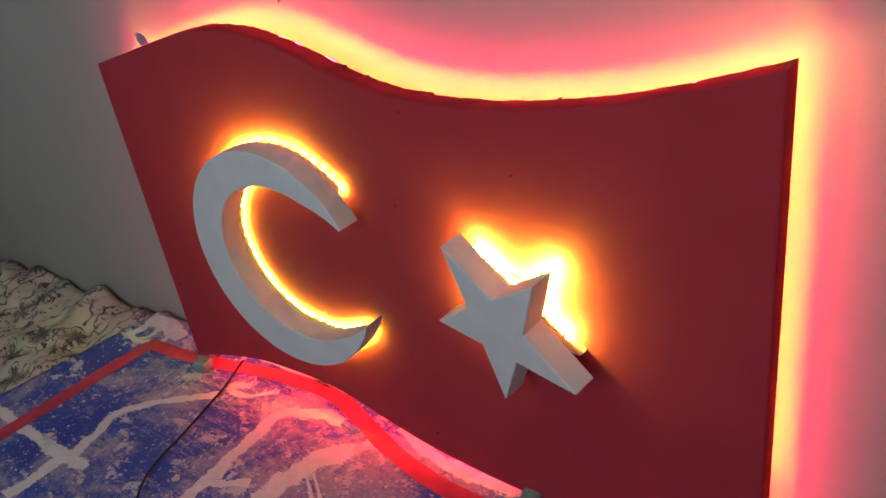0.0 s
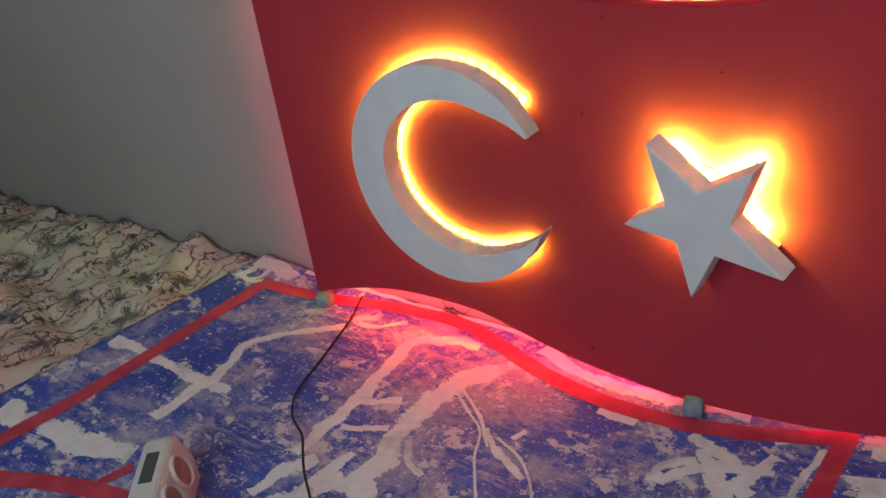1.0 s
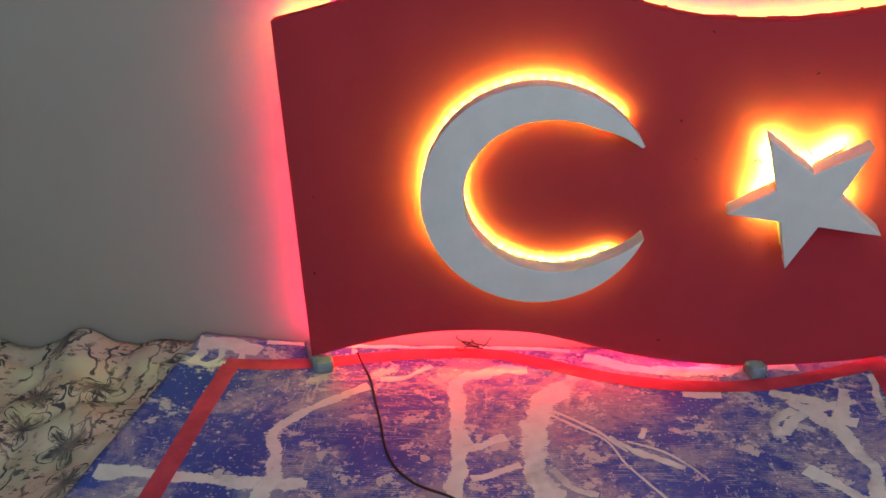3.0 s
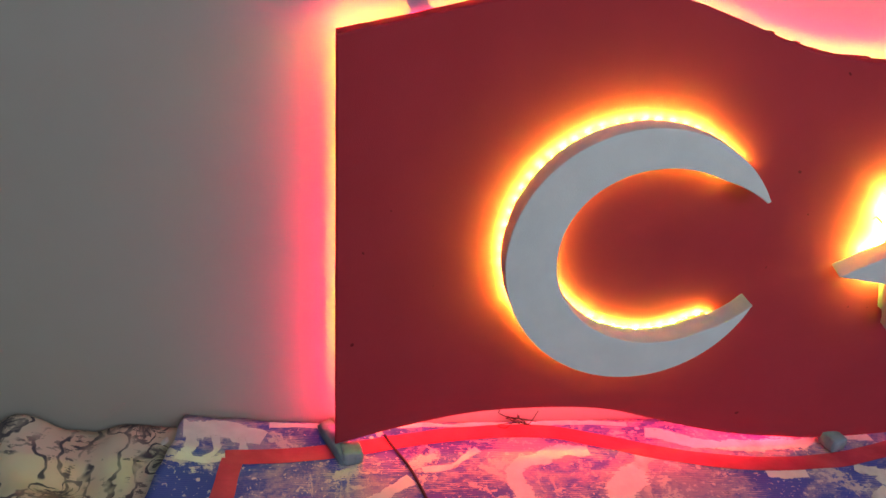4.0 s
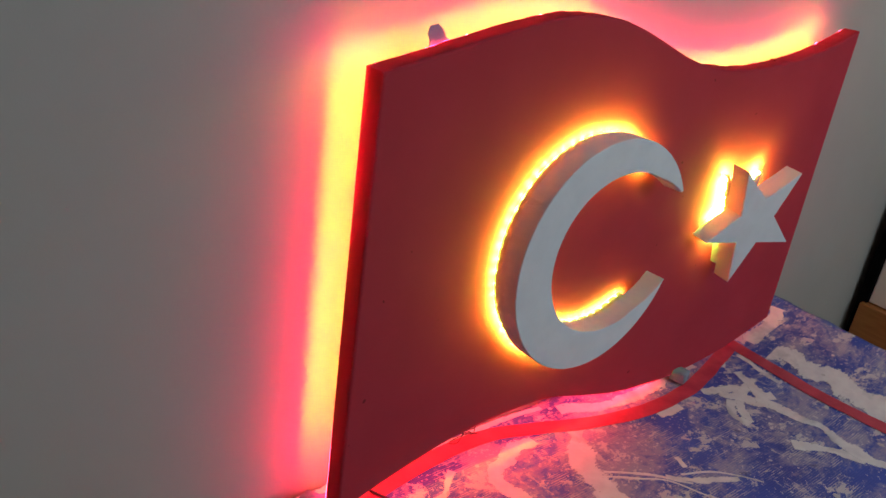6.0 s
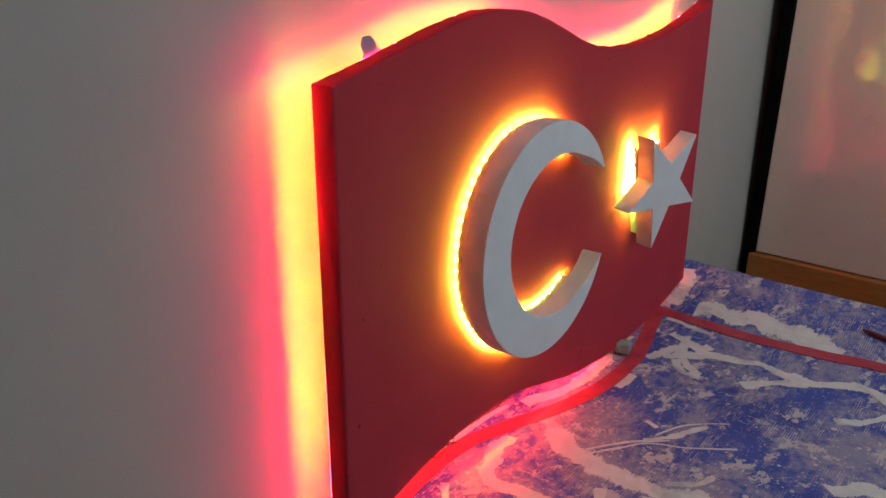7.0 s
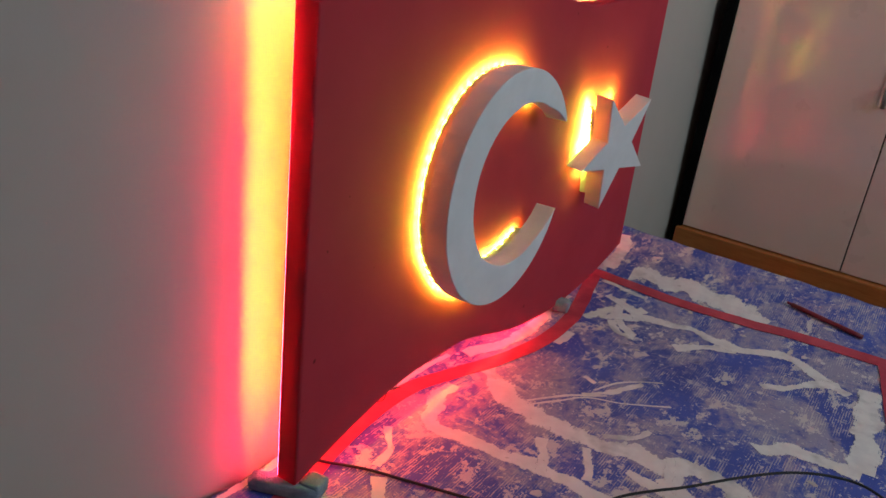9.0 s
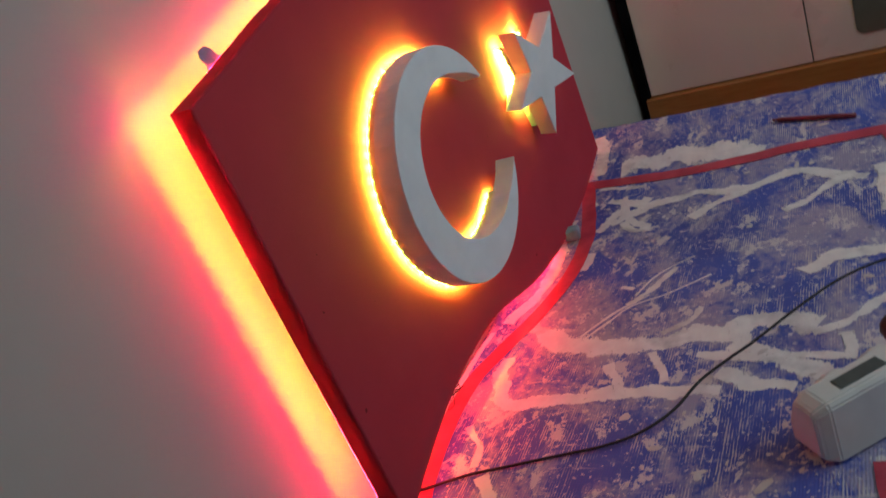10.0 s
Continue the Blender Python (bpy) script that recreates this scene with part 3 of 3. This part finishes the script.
def tapes():
    lines = (
        ("straight red tape strip on the blue sheet", 0.028, ((-0.130, -0.014), (-0.137, -0.115), (-0.142, -0.232), (-0.152, -0.394), (-0.171, -0.527), (-0.19, -0.64))),
        ("red tape strip curving along the foot of the sign", 0.028, ((-0.140, -0.012), (-0.06, -0.002), (0.03, 0.016), (0.121, 0.036), (0.215, 0.047), (0.300, 0.044), (0.381, 0.018), (0.455, -0.009), (0.543, -0.030), (0.627, -0.036), (0.712, -0.030), (0.796, -0.012), (0.895, 0.010))),
        ("long red tape strip on the blue sheet", 0.026, ((0.888, 0.020), (0.879, -0.10), (0.874, -0.173), (0.879, -0.30), (0.888, -0.39), (0.890, -0.535))),
        ("red tape strip meeting another at a corner", 0.026, ((0.896, -0.528), (0.82, -0.545), (0.74, -0.560), (0.60, -0.585))),
        ("red tape strip running under the power strip", 0.028, ((-0.20, -0.615), (-0.101, -0.570), (-0.022, -0.533), (0.059, -0.507), (0.12, -0.50))),
        ("short torn bit of red tape", 0.016, ((0.036, -0.500), (0.052, -0.455))),
    )
    for k, (label, w, pts) in enumerate(lines):
        length = sum((Vector(b) - Vector(a)).length for a, b in zip(pts, pts[1:]))
        bm = ribbon(pts, w, 0.0012 + 0.0002 * k, max(6, int(length / 0.01)), 0.0004, 0.07, 40 + k)
        tagged(part("tape_strip", bm, TAPE), label, "tape", "red tape on the sheet")


blue_sheet()
tapes()


# ---- the sign ----
TOP = ((0.0, 0.561), (0.09, 0.583), (0.18, 0.605), (0.25, 0.618), (0.30, 0.620), (0.35, 0.616), (0.40, 0.604), (0.45, 0.588), (0.51, 0.568), (0.57, 0.555), (0.64, 0.550), (0.70, 0.551), (0.77, 0.558), (0.84, 0.569), (0.91, 0.586), (0.988, 0.609))
BOTTOM = ((0.0, 0.026), (0.09, 0.053), (0.18, 0.073), (0.27, 0.079), (0.36, 0.075), (0.45, 0.052), (0.52, 0.035), (0.59, 0.025), (0.67, 0.019), (0.75, 0.022), (0.84, 0.031), (0.91, 0.045), (0.985, 0.062))
BOARD_BACK = 0.029


def hollow_board(outline):
    """The board, hollowed from behind so that a rim stands round its back."""
    bm = slab(outline, 0.0, BOARD_BACK, 0.003, 0.0006, 2, "none")
    bm.verts.ensure_lookup_table()
    n = len(outline)
    first, last = bm.verts[:n], bm.verts[4 * n:5 * n]
    for y in (BOARD_BACK, 0.012):
        ring = [bm.verts.new((p.x, y, p.y)) for p in board_inside(0.006)]
        for i in range(n):
            bm.faces.new((last[i], last[(i + 1) % n], ring[(i + 1) % n], ring[i]))
        last = ring
    for i in range(n // 2 - 1):
        bm.faces.new((last[i], last[i + 1], last[n - 2 - i], last[n - 1 - i]))
        bm.faces.new((first[i], first[i + 1], first[n - 2 - i], first[n - 1 - i]))
    bm.normal_update()
    for f in bm.faces:
        f.material_index = 1 if abs(f.normal.y) < 0.75 else 0
    return bm


def board_outline(n=110):
    return [tuple(p) for p in spline(BOTTOM, n)] + [tuple(p) for p in spline(TOP, n)][::-1]


def board_inside(d, n=110):
    """The board's outline moved inwards by d, with square corners."""
    low, high = spline(BOTTOM, 200), spline(TOP, 200)
    def height(line, x):
        return min(line, key=lambda p: abs(p.x - x)).y
    xs = [d + (0.986 - 2 * d) * i / n for i in range(n + 1)]
    return [Vector((x, height(low, x) + d)) for x in xs] + [Vector((x, height(high, x) - d)) for x in xs[::-1]]


def resample(outline, step):
    """Points at even steps round a closed outline, with the way along it."""
    n = len(outline)
    out, carry = [], 0.0
    for i in range(n):
        a, b = Vector(outline[i]), Vector(outline[(i + 1) % n])
        d = (b - a).length
        while carry < d:
            out.append((a.lerp(b, carry / d), (b - a).normalized()))
            carry += step
        carry -= d
    return out


def perimeter_band(line, y0, y1):
    """A band along a closed line, standing from y0 to y1."""
    bm = bmesh.new()
    vs = [(bm.verts.new((p.x, y0, p.y)), bm.verts.new((p.x, y1, p.y))) for p in line]
    for i in range(len(vs)):
        a, b = vs[i], vs[(i + 1) % len(vs)]
        bm.faces.new((a[0], b[0], b[1], a[1]))
    return bm


def flat_band(outer, inner, y):
    bm = bmesh.new()
    a = [bm.verts.new((p.x, y, p.y)) for p in outer]
    b = [bm.verts.new((p.x, y, p.y)) for p in inner]
    n = len(a)
    for i in range(n):
        bm.faces.new((a[i], a[(i + 1) % n], b[(i + 1) % n], b[i]))
    return bm


def open_band(outer, inner, y):
    """A flat band up one side of the board, along its top and down the other side."""
    n = len(outer) // 2
    lines = []
    for line in (outer, inner):
        side_a = [Vector((line[-1].x, 0.088 + (line[-1].y - 0.088) * k / 30)) for k in range(30)]
        side_b = [Vector((line[n].x, line[n].y + (0.105 - line[n].y) * k / 30)) for k in range(1, 31)]
        lines.append(side_a + list(line[n:])[::-1] + side_b)
    bm = bmesh.new()
    a, b = ([bm.verts.new((p.x, y, p.y)) for p in line] for line in lines)
    for i in range(len(a) - 1):
        bm.faces.new((a[i], a[i + 1], b[i + 1], b[i]))
    return bm


def crescent_radius(deg):
    r = 0.119 + 0.006 * math.cos(2 * radians(deg - 172))
    d = abs((deg - 3 + 180) % 360 - 180)
    return r + 0.0175 * min(1.3, max(0.0, (60 - d) / 33)) ** 1.3


def crescent_lines(n=90):
    """The outer and the inner line of the crescent, from the upper tip round to the lower one."""
    outer, inner = [], []
    for i in range(n + 1):
        a = 28.5 + (338.5 - 28.5) * i / n
        outer.append((0.3555 + 0.1615 * math.cos(radians(a)), 0.3205 + 0.1615 * math.sin(radians(a))))
        b = 32.5 + (334.0 - 32.5) * i / n
        r = crescent_radius(b)
        inner.append((0.379 + r * math.cos(radians(b)), 0.3225 + r * math.sin(radians(b))))
    return outer, inner


STAR_AT = Vector((0.7135, -0.0525, 0.3195))
STAR_SLOPE = (-0.168, -0.098)
STAR_TURN = Vector((0, -1, 0)).rotation_difference(Vector((STAR_SLOPE[0], -1, STAR_SLOPE[1])).normalized()).to_matrix().to_4x4()
STAR_TIPS = ((0.0685, 0.0840), (-0.0610, 0.0915), (-0.0985, -0.0265), (-0.0090, -0.1080), (0.1035, -0.0430))
STAR_NOTCH = 0.0425


def star_corners(scale=1.0):
    """Tips and notches of the hand-cut star in turn, about its middle."""
    pts = []
    for k, tip in enumerate(STAR_TIPS):
        a = radians(86 + 72 * k)
        pts += [Vector(tip) * scale, Vector((math.cos(a), math.sin(a))) * STAR_NOTCH * scale]
    return pts


def star_outline():
    pts = star_corners()
    out = []
    for k in range(10):
        a, b = pts[k], pts[(k + 1) % 10]
        if k % 2 == 0:
            p = pts[k - 1]
            out += [tuple(a + (p - a).normalized() * 0.0035), tuple(a * 0.99), tuple(a + (b - a).normalized() * 0.0035)]
        else:
            out.append(tuple(a))
        steps = 7
        out += [tuple(a.lerp(b, (j + 1) / (steps + 1))) for j in range(steps)]
    return out


def crescent_tilt(p):
    """The strip round the back of the crescent's bow stands more upright than along its hollow."""
    bow = (p - Vector((0.3555, 0.3205))).length > 0.143 and p.x < 0.42 and p.y > 0.24
    return radians(62 if bow else 86)


def lit_edge(root, line, cap, step, light, lift, tilt, wanted):
    """A foam backing on the board with a light strip round its edge; the beads look outwards and down at the board."""
    n = len(line)
    turn = sum(line[i].x * line[(i + 1) % n].y - line[(i + 1) % n].x * line[i].y for i in range(n))
    s = 1 if turn > 0 else -1
    part("backing", slab([tuple(p) for p in line], -0.0152, -0.0004, 0.0003, 0.0, 3, cap), BEAD_BASE, root)
    part("light_strip", perimeter_band([Vector(p) for p in inset([tuple(q) for q in line], -0.0004)], -0.0105, -0.0025), STRIP_BASE, root, "pale flexible light strip")
    bm = bmesh.new()
    bmesh.ops.create_cube(bm, size=1.0, matrix=Matrix.Diagonal((0.0034, 0.0012, 0.0030, 1.0)))
    for f in bm.faces:
        f.material_index = 1 if f.calc_center_median().y > 0.0003 else 0
    shared = bpy.data.meshes.new("light_bead")
    bm.to_mesh(shared)
    bm.free()
    shared.materials.append(STRIP_BASE)
    shared.materials.append(light)
    for p, d in resample([tuple(q) for q in line], step):
        if not wanted(p):
            continue
        out = Vector((d.y, 0, -d.x)) * s
        along = Vector((d.x, 0, d.y))
        face = (out * math.cos(tilt(p)) + Vector((0, math.sin(tilt(p)), 0))).normalized()
        m = Matrix((along, face, along.cross(face))).transposed().to_4x4()
        ob = new("light_bead", shared)
        ob.parent = root
        ob.matrix_local = Matrix.Translation(Vector((p.x, -lift, p.y)) + out * 0.0024) @ m


def sign():
    root = thing("flag_sign", "wavy red foam sign with backlit white crescent and star", "light sign", at=(0, 0, 0))
    outline = board_outline()
    board = part("board", hollow_board(outline), RED_PAINT, root, "wavy red painted foam board")
    board.data.materials.append(RIM_PAINT)
    outer, inner = crescent_lines()
    crescent = part("crescent", slab(outer + inner[::-1], -0.046, -0.015, 0.0012, 0.0005, 3, "pairs"), WHITE_FOAM, root, "raised white crescent")
    star = part("star", slab(star_outline(), 0.0, 0.031, 0.0016, 0.0006, 4), WHITE_FOAM, root, "raised white five-pointed star, slightly tilted")
    star.matrix_local = Matrix.Translation(STAR_AT) @ STAR_TURN

    # hidden studs that hold the raised pieces
    for x, z in ((0.225, 0.32), (0.33, 0.190), (0.33, 0.452)):
        part("stud", box(x - 0.006, x + 0.006, -0.016, 0.001, z - 0.006, z + 0.006, 0.001), SPACER, root)
    part("stud", box(0.707, 0.721, -0.026, 0.001, 0.312, 0.326, 0.001), SPACER, root)

    # foam backings with a light strip wrapped round their edge, its beads facing outwards
    rim = [(Vector(a), Vector(b)) for a, b in zip(outer, inner) if (Vector(a) - Vector(b)).length > 0.0200]
    rim = [(a + (b - a).normalized() * 0.0055, b + (a - b).normalized() * 0.0055) for a, b in rim]
    lit_edge(root, [a for a, b in rim] + [b for a, b in rim][::-1], "pairs", 0.0163, AMBER, 0.0050, crescent_tilt, lambda p: True)
    core = [Vector((STAR_AT.x + p.x, STAR_AT.z + p.y)) for p in star_corners(0.78)]
    lit_edge(root, core, "fan", 0.0150, AMBER_BRIGHT, 0.0120, lambda p: radians(90), lambda p: not -112 < math.degrees(math.atan2(p.y - STAR_AT.z, p.x - STAR_AT.x)) < -18)

    # bare wire ends and a loose strip tail that stick out from behind the star
    for pts in (((0.668, -0.012, 0.357), (0.661, -0.020, 0.362), (0.655, -0.016, 0.368), (0.648, -0.019, 0.366)),
                ((0.727, -0.014, 0.366), (0.722, -0.022, 0.378), (0.716, -0.030, 0.383), (0.711, -0.032, 0.389))):
        part("wire_end", tube(spline([Vector(p) for p in pts], 12), 0.0009, 6), CABLE, root, "thin dark wire end", smooth=True)
    tail = bmesh.new()
    rows = [[tail.verts.new((0.727 + 0.0016 * (k % 2) + 0.0018 * k, y, 0.274 - 0.0045 * k)) for y in (-0.0135, -0.0055)] for k in range(5)]
    for r, s in zip(rows, rows[1:]):
        tail.faces.new((r[0], s[0], s[1], r[1]))
    part("strip_tail", tail, STRIP_BASE, root, "loose zigzag tail of light strip")

    # the two light strips behind the board: amber in the hollow, red on the rim
    part("amber_light_strip", open_band(board_inside(0.0068), board_inside(0.0135), 0.0125), AMBER_STRIP, root, "amber light strip")
    part("red_light_strip", flat_band(board_inside(0.0012), board_inside(0.0054), 0.0294), RED_STRIP, root, "red light strip")

    bm = bmesh.new()
    low = [p for p in spline(BOTTOM, 120) if 0.03 < p.x < 0.66]
    pairs = [(bm.verts.new((p.x, 0.017, p.y - 0.0008)), bm.verts.new((p.x, 0.025, p.y - 0.0008))) for p in low]
    for a, b in zip(pairs, pairs[1:]):
        bm.faces.new((a[0], b[0], b[1], a[1]))
    part("red_light_strip", bm, RED_LOW, root, "red light strip along the underside")

    # torn lilac tape that sticks up behind the board
    bm = slab([(0.083, 0.568), (0.110, 0.576), (0.107, 0.585), (0.099, 0.589), (0.095, 0.597), (0.087, 0.602), (0.077, 0.600), (0.074, 0.592), (0.079, 0.584), (0.077, 0.575)], 0.0305, 0.0315, 0.0003)
    part("tape_flap", bm, LILAC, root, "torn lilac tape end")
    # crumbs of foam along the top edge
    rng = random.Random(8)
    for x, w in ((0.485, 0.010), (0.52, 0.006), (0.590, 0.022), (0.607, 0.012), (0.660, 0.018), (0.672, 0.010), (0.770, 0.004)):
        z = min(spline(TOP, 200), key=lambda p: abs(p.x - x)).y
        part("torn_edge", box(x - w / 2, x + w / 2, 0.019, 0.028, z - 0.004, z + 0.0010 + 0.001 * rng.random(), 0.001), RED_PAINT, root)


sign()


def wire_scrap():
    rng = random.Random(11)
    root = thing("wire_scrap", "thin dark scraps of wire lying behind the sign", "wire", at=(0.26, 0.060, bed_z(0.26, 0.06) + 0.002))
    for k in range(3):
        pts = [Vector((rng.uniform(-0.03, 0.03), rng.uniform(-0.012, 0.010), rng.uniform(0.0, 0.020))) for _ in range(6)]
        part("wire", tube(spline(pts, 40), 0.0006, 5), CABLE, root)


wire_scrap()


def lump(name, size, label, at, turn, seed):
    bm = bmesh.new()
    bmesh.ops.create_cube(bm, size=1.0)
    bmesh.ops.subdivide_edges(bm, edges=bm.edges[:], cuts=5, use_grid_fill=True)
    for v in bm.verts:
        c = v.co.copy()
        r = c.normalized() * 0.56
        c = c.lerp(r, 0.35)
        c += 0.05 * Vector((noise.noise(c * 4 + Vector((seed, 0, 0))), noise.noise(c * 4 + Vector((0, seed, 0))), noise.noise(c * 4 + Vector((0, 0, seed)))))
        v.co = Vector((c.x * size[0], c.y * size[1], (c.z + 0.5) * size[2]))
    ob = part(name, bm, GREY_FOAM, smooth=True)
    ob.matrix_world = pose(*at, 0, 0, turn)
    return tagged(ob, label, "foam block", "grey foam feet under the sign")


lump("foam_block", (0.022, 0.085, 0.017), "dark grey foam bar under the corner of the sign", (0.002, 0.018, 0.0080), 24, 3)
lump("foam_block", (0.028, 0.026, 0.020), "blue-grey foam lump beside the foam bar", (0.022, -0.008, 0.0080), 10, 9)
lump("foam_block", (0.026, 0.030, 0.021), "grey foam lump under the low middle of the sign", (0.700, -0.006, 0.0090), 15, 14)


# ---- things lying on the sheet ----
def cable():
    pts = [(0.068, 0.040, 0), (0.078, 0.016, 0), (0.098, -0.028, 0), (0.112, -0.075, 0), (0.132, -0.145, 0), (0.145, -0.195, 0.001), (0.164, -0.237, 0.003), (0.198, -0.274, 0.007),
           (0.244, -0.301, 0.013), (0.276, -0.331, 0.018), (0.308, -0.361, 0.020), (0.370, -0.409, 0.022), (0.426, -0.457, 0.022), (0.462, -0.505, 0.020), (0.475, -0.550, 0.016),
           (0.450, -0.600, 0.010), (0.400, -0.622, 0.012), (0.345, -0.600, 0.030), (0.302, -0.560, 0.048)]
    line = [Vector((p.x, p.y, bed_z(p.x, p.y) + 0.0036 + p.z)) for p in spline(pts, 150)]
    c = thing("power_cable", "thin black cable running from under the sign to the power strip", "cable")
    part("lead", tube(line, 0.0019), CABLE, c, smooth=True)


def power_strip():
    at = (0.128, -0.428, bed_z(0.128, -0.428) + 0.0025)
    root = thing("power_strip", "white plastic power strip with round sockets and a grey switch", "power strip", at=at)
    root.rotation_euler = (0, 0, math.atan2(-0.75, 0.66))
    # body runs along local x, sockets on the far flank
    length, w, h = 0.31, 0.058, 0.074
    bm = bmesh.new()
    section = [(-w / 2, 0), (w / 2, 0), (w / 2, 0.028), (w / 2 - 0.015, h - 0.006), (w / 2 - 0.022, h), (-w / 2 + 0.005, h), (-w / 2, h - 0.006)]
    ends = []
    for x, k in ((0.0, 0.76), (0.004, 0.84), (0.016, 1.0), (length - 0.016, 1.0), (length, 0.80)):
        ends.append([bm.verts.new((x, y * k, h / 2 + (z - h / 2) * k)) for y, z in section])
    for a, b in zip(ends, ends[1:]):
        for i in range(len(section)):
            bm.faces.new((a[i], a[(i + 1) % len(section)], b[(i + 1) % len(section)], b[i]))
    bm.faces.new(ends[0])
    bm.faces.new(ends[-1])
    bmesh.ops.bevel(bm, geom=bm.edges[:], offset=0.0018, segments=2, affect="EDGES")
    part("body", bm, WHITE_PLASTIC, root)
    part("switch", box(0.040, 0.096, -0.018, -0.001, h - 0.002, h + 0.0012, 0.001), GREY_PLASTIC, root, "dark grey switch")
    flank = Matrix.Translation((0, w / 2 - 0.0068, 0.047)) @ Matrix.Rotation(radians(-68), 4, "X")
    for k in range(4):
        x = 0.054 + 0.054 * k
        bm = bmesh.new()
        n = 24
        prof = ((0.0250, -0.006), (0.0238, 0.002), (0.0222, 0.0044), (0.0205, 0.0040), (0.0196, -0.0005), (0.0190, -0.010))
        rings = [[bm.verts.new((r * math.cos(2 * math.pi * i / n), r * math.sin(2 * math.pi * i / n), z)) for i in range(n)] for r, z in prof]
        for a, b in zip(rings, rings[1:]):
            for i in range(n):
                bm.faces.new((a[i], a[(i + 1) % n], b[(i + 1) % n], b[i]))
        ring = part("socket_rim", bm, WHITE_PLASTIC, root, smooth=True)
        ring.matrix_local = Matrix.Translation((x, 0, 0)) @ flank
        bm = bmesh.new()
        bmesh.ops.create_circle(bm, cap_ends=True, segments=24, radius=0.0197, matrix=Matrix.Translation((0, 0, 0.0008)))
        box(-0.012, 0.012, -0.002, 0.002, 0.0, 0.0030, bm=bm)
        well = part("socket_well", bm, SOCKET_BROWN, root, "brown socket well")
        well.matrix_local = Matrix.Translation((x, 0, 0)) @ flank


def power_plug():
    at = Matrix.Translation((0.128, -0.428, bed_z(0.128, -0.428) + 0.0025)) @ Matrix.Rotation(math.atan2(-0.75, 0.66), 4, "Z")
    root = thing("power_plug", "dark brown rounded plug pushed into the power strip", "plug")
    root.matrix_world = at @ Matrix.Translation((0.162, 0.0235, 0.0485)) @ Matrix.Rotation(radians(-68), 4, "X")
    bm = bmesh.new()
    n = 20
    prof = ((0.0, 0.001), (0.0165, 0.001), (0.0168, 0.006), (0.0190, 0.010), (0.0195, 0.018), (0.0180, 0.026), (0.0130, 0.032), (0.0060, 0.0345), (0.0, 0.035))
    rings = [[bm.verts.new((r * math.cos(2 * math.pi * i / n), r * math.sin(2 * math.pi * i / n), z)) for i in range(n)] for r, z in prof[1:-1]]
    for a, b in zip(rings, rings[1:]):
        for i in range(n):
            bm.faces.new((a[i], a[(i + 1) % n], b[(i + 1) % n], b[i]))
    bm.faces.new(rings[0])
    bm.faces.new(rings[-1])
    part("plug_body", bm, PLUG, root, smooth=True)
    sleeve = [Vector((0.010, 0, 0.020)), Vector((0.026, 0, 0.022)), Vector((0.042, 0, 0.020))]
    part("cable_sleeve", tube(spline(sleeve, 8), 0.006, 10), PLUG, root, smooth=True)


def stick():
    a, b = Vector((0.979, -0.352, 0)), Vector((0.943, -0.482, 0))
    a.z, b.z = bed_z(a.x, a.y) + 0.0052, bed_z(b.x, b.y) + 0.0052
    root = thing("marker_pen", "dark red slim pen lying on the blue sheet", "pen", at=a)
    line = [a.lerp(b, k / 6) - a for k in range(7)]
    part("barrel", tube(line, 0.0042, 10), STICK, root, smooth=True)
    part("tip", tube([line[0], line[0] - (b - a).normalized() * 0.008, line[0] - (b - a).normalized() * 0.010], 0.0026, 8), STICK, root)


cable()
power_strip()
power_plug()
stick()


# ---- the wardrobe ----
def wardrobe():
    x = 1.612
    root = thing("wardrobe", "glossy white wardrobe with a brown wooden base and black side panel", "wardrobe", at=(x, 0, ROOM["z0"] - 0.02))
    root.rotation_euler = (radians(1.5), 0, 0)
    z0 = -ROOM["z0"] + 0.02
    top = 2.2
    part("carcass", box(0.03, 0.55, -1.35, 0.052, 0.0, top, 0.003), BLACK_PANEL, root)
    part("side_panel", box(-0.006, 0.55, 0.0535, 0.0785, 0.0, top, 0.002), BLACK_PANEL, root, "black side panel")
    part("base", box(-0.020, 0.028, -1.35, 0.064, 0.0, z0 - 0.065, 0.003), WOOD, root, "brown wooden base")
    seam = -0.361
    for k, (y0, y1) in enumerate(((seam + 0.0015, 0.052), (-0.78, seam - 0.0015), (-1.34, -0.783))):
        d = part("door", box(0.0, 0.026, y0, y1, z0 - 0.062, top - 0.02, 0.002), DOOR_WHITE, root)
        if k == 0:
            handle(d, -0.336, z0 + 0.400)
        if k == 1:
            outline = []
            ya, yb, za, zb, r = -0.745, -0.466, z0 - 0.018, z0 + 1.2, 0.02
            for cy, cz, s in ((ya + r, za + r, 180), (yb - r, za + r, 270), (yb - r, zb - r, 0), (ya + r, zb - r, 90)):
                outline += [(cy + r * math.cos(radians(s + 15 * j)), cz + r * math.sin(radians(s + 15 * j))) for j in range(7)]
            bm = slab(outline, -0.003, 0.001, 0.0008)
            for v in bm.verts:
                v.co = Vector((v.co.y, v.co.x, v.co.z))
            part("mirror", bm, MIRROR, d, "dim mirror with rounded corners")


def handle(door, y, z):
    bm = box(-0.004, 0.0, y - 0.014, y + 0.014, z - 0.045, z + 0.075, 0.003)
    part("handle_plate", bm, DOOR_WHITE, door)
    line = [Vector((-0.004, y, z)), Vector((-0.020, y, z)), Vector((-0.026, y, z - 0.006)), Vector((-0.026, y, z - 0.034)), Vector((-0.022, y, z - 0.040))]
    part("handle", tube(line, 0.006, 10), METAL, door, "dull metal handle", smooth=True)


wardrobe()
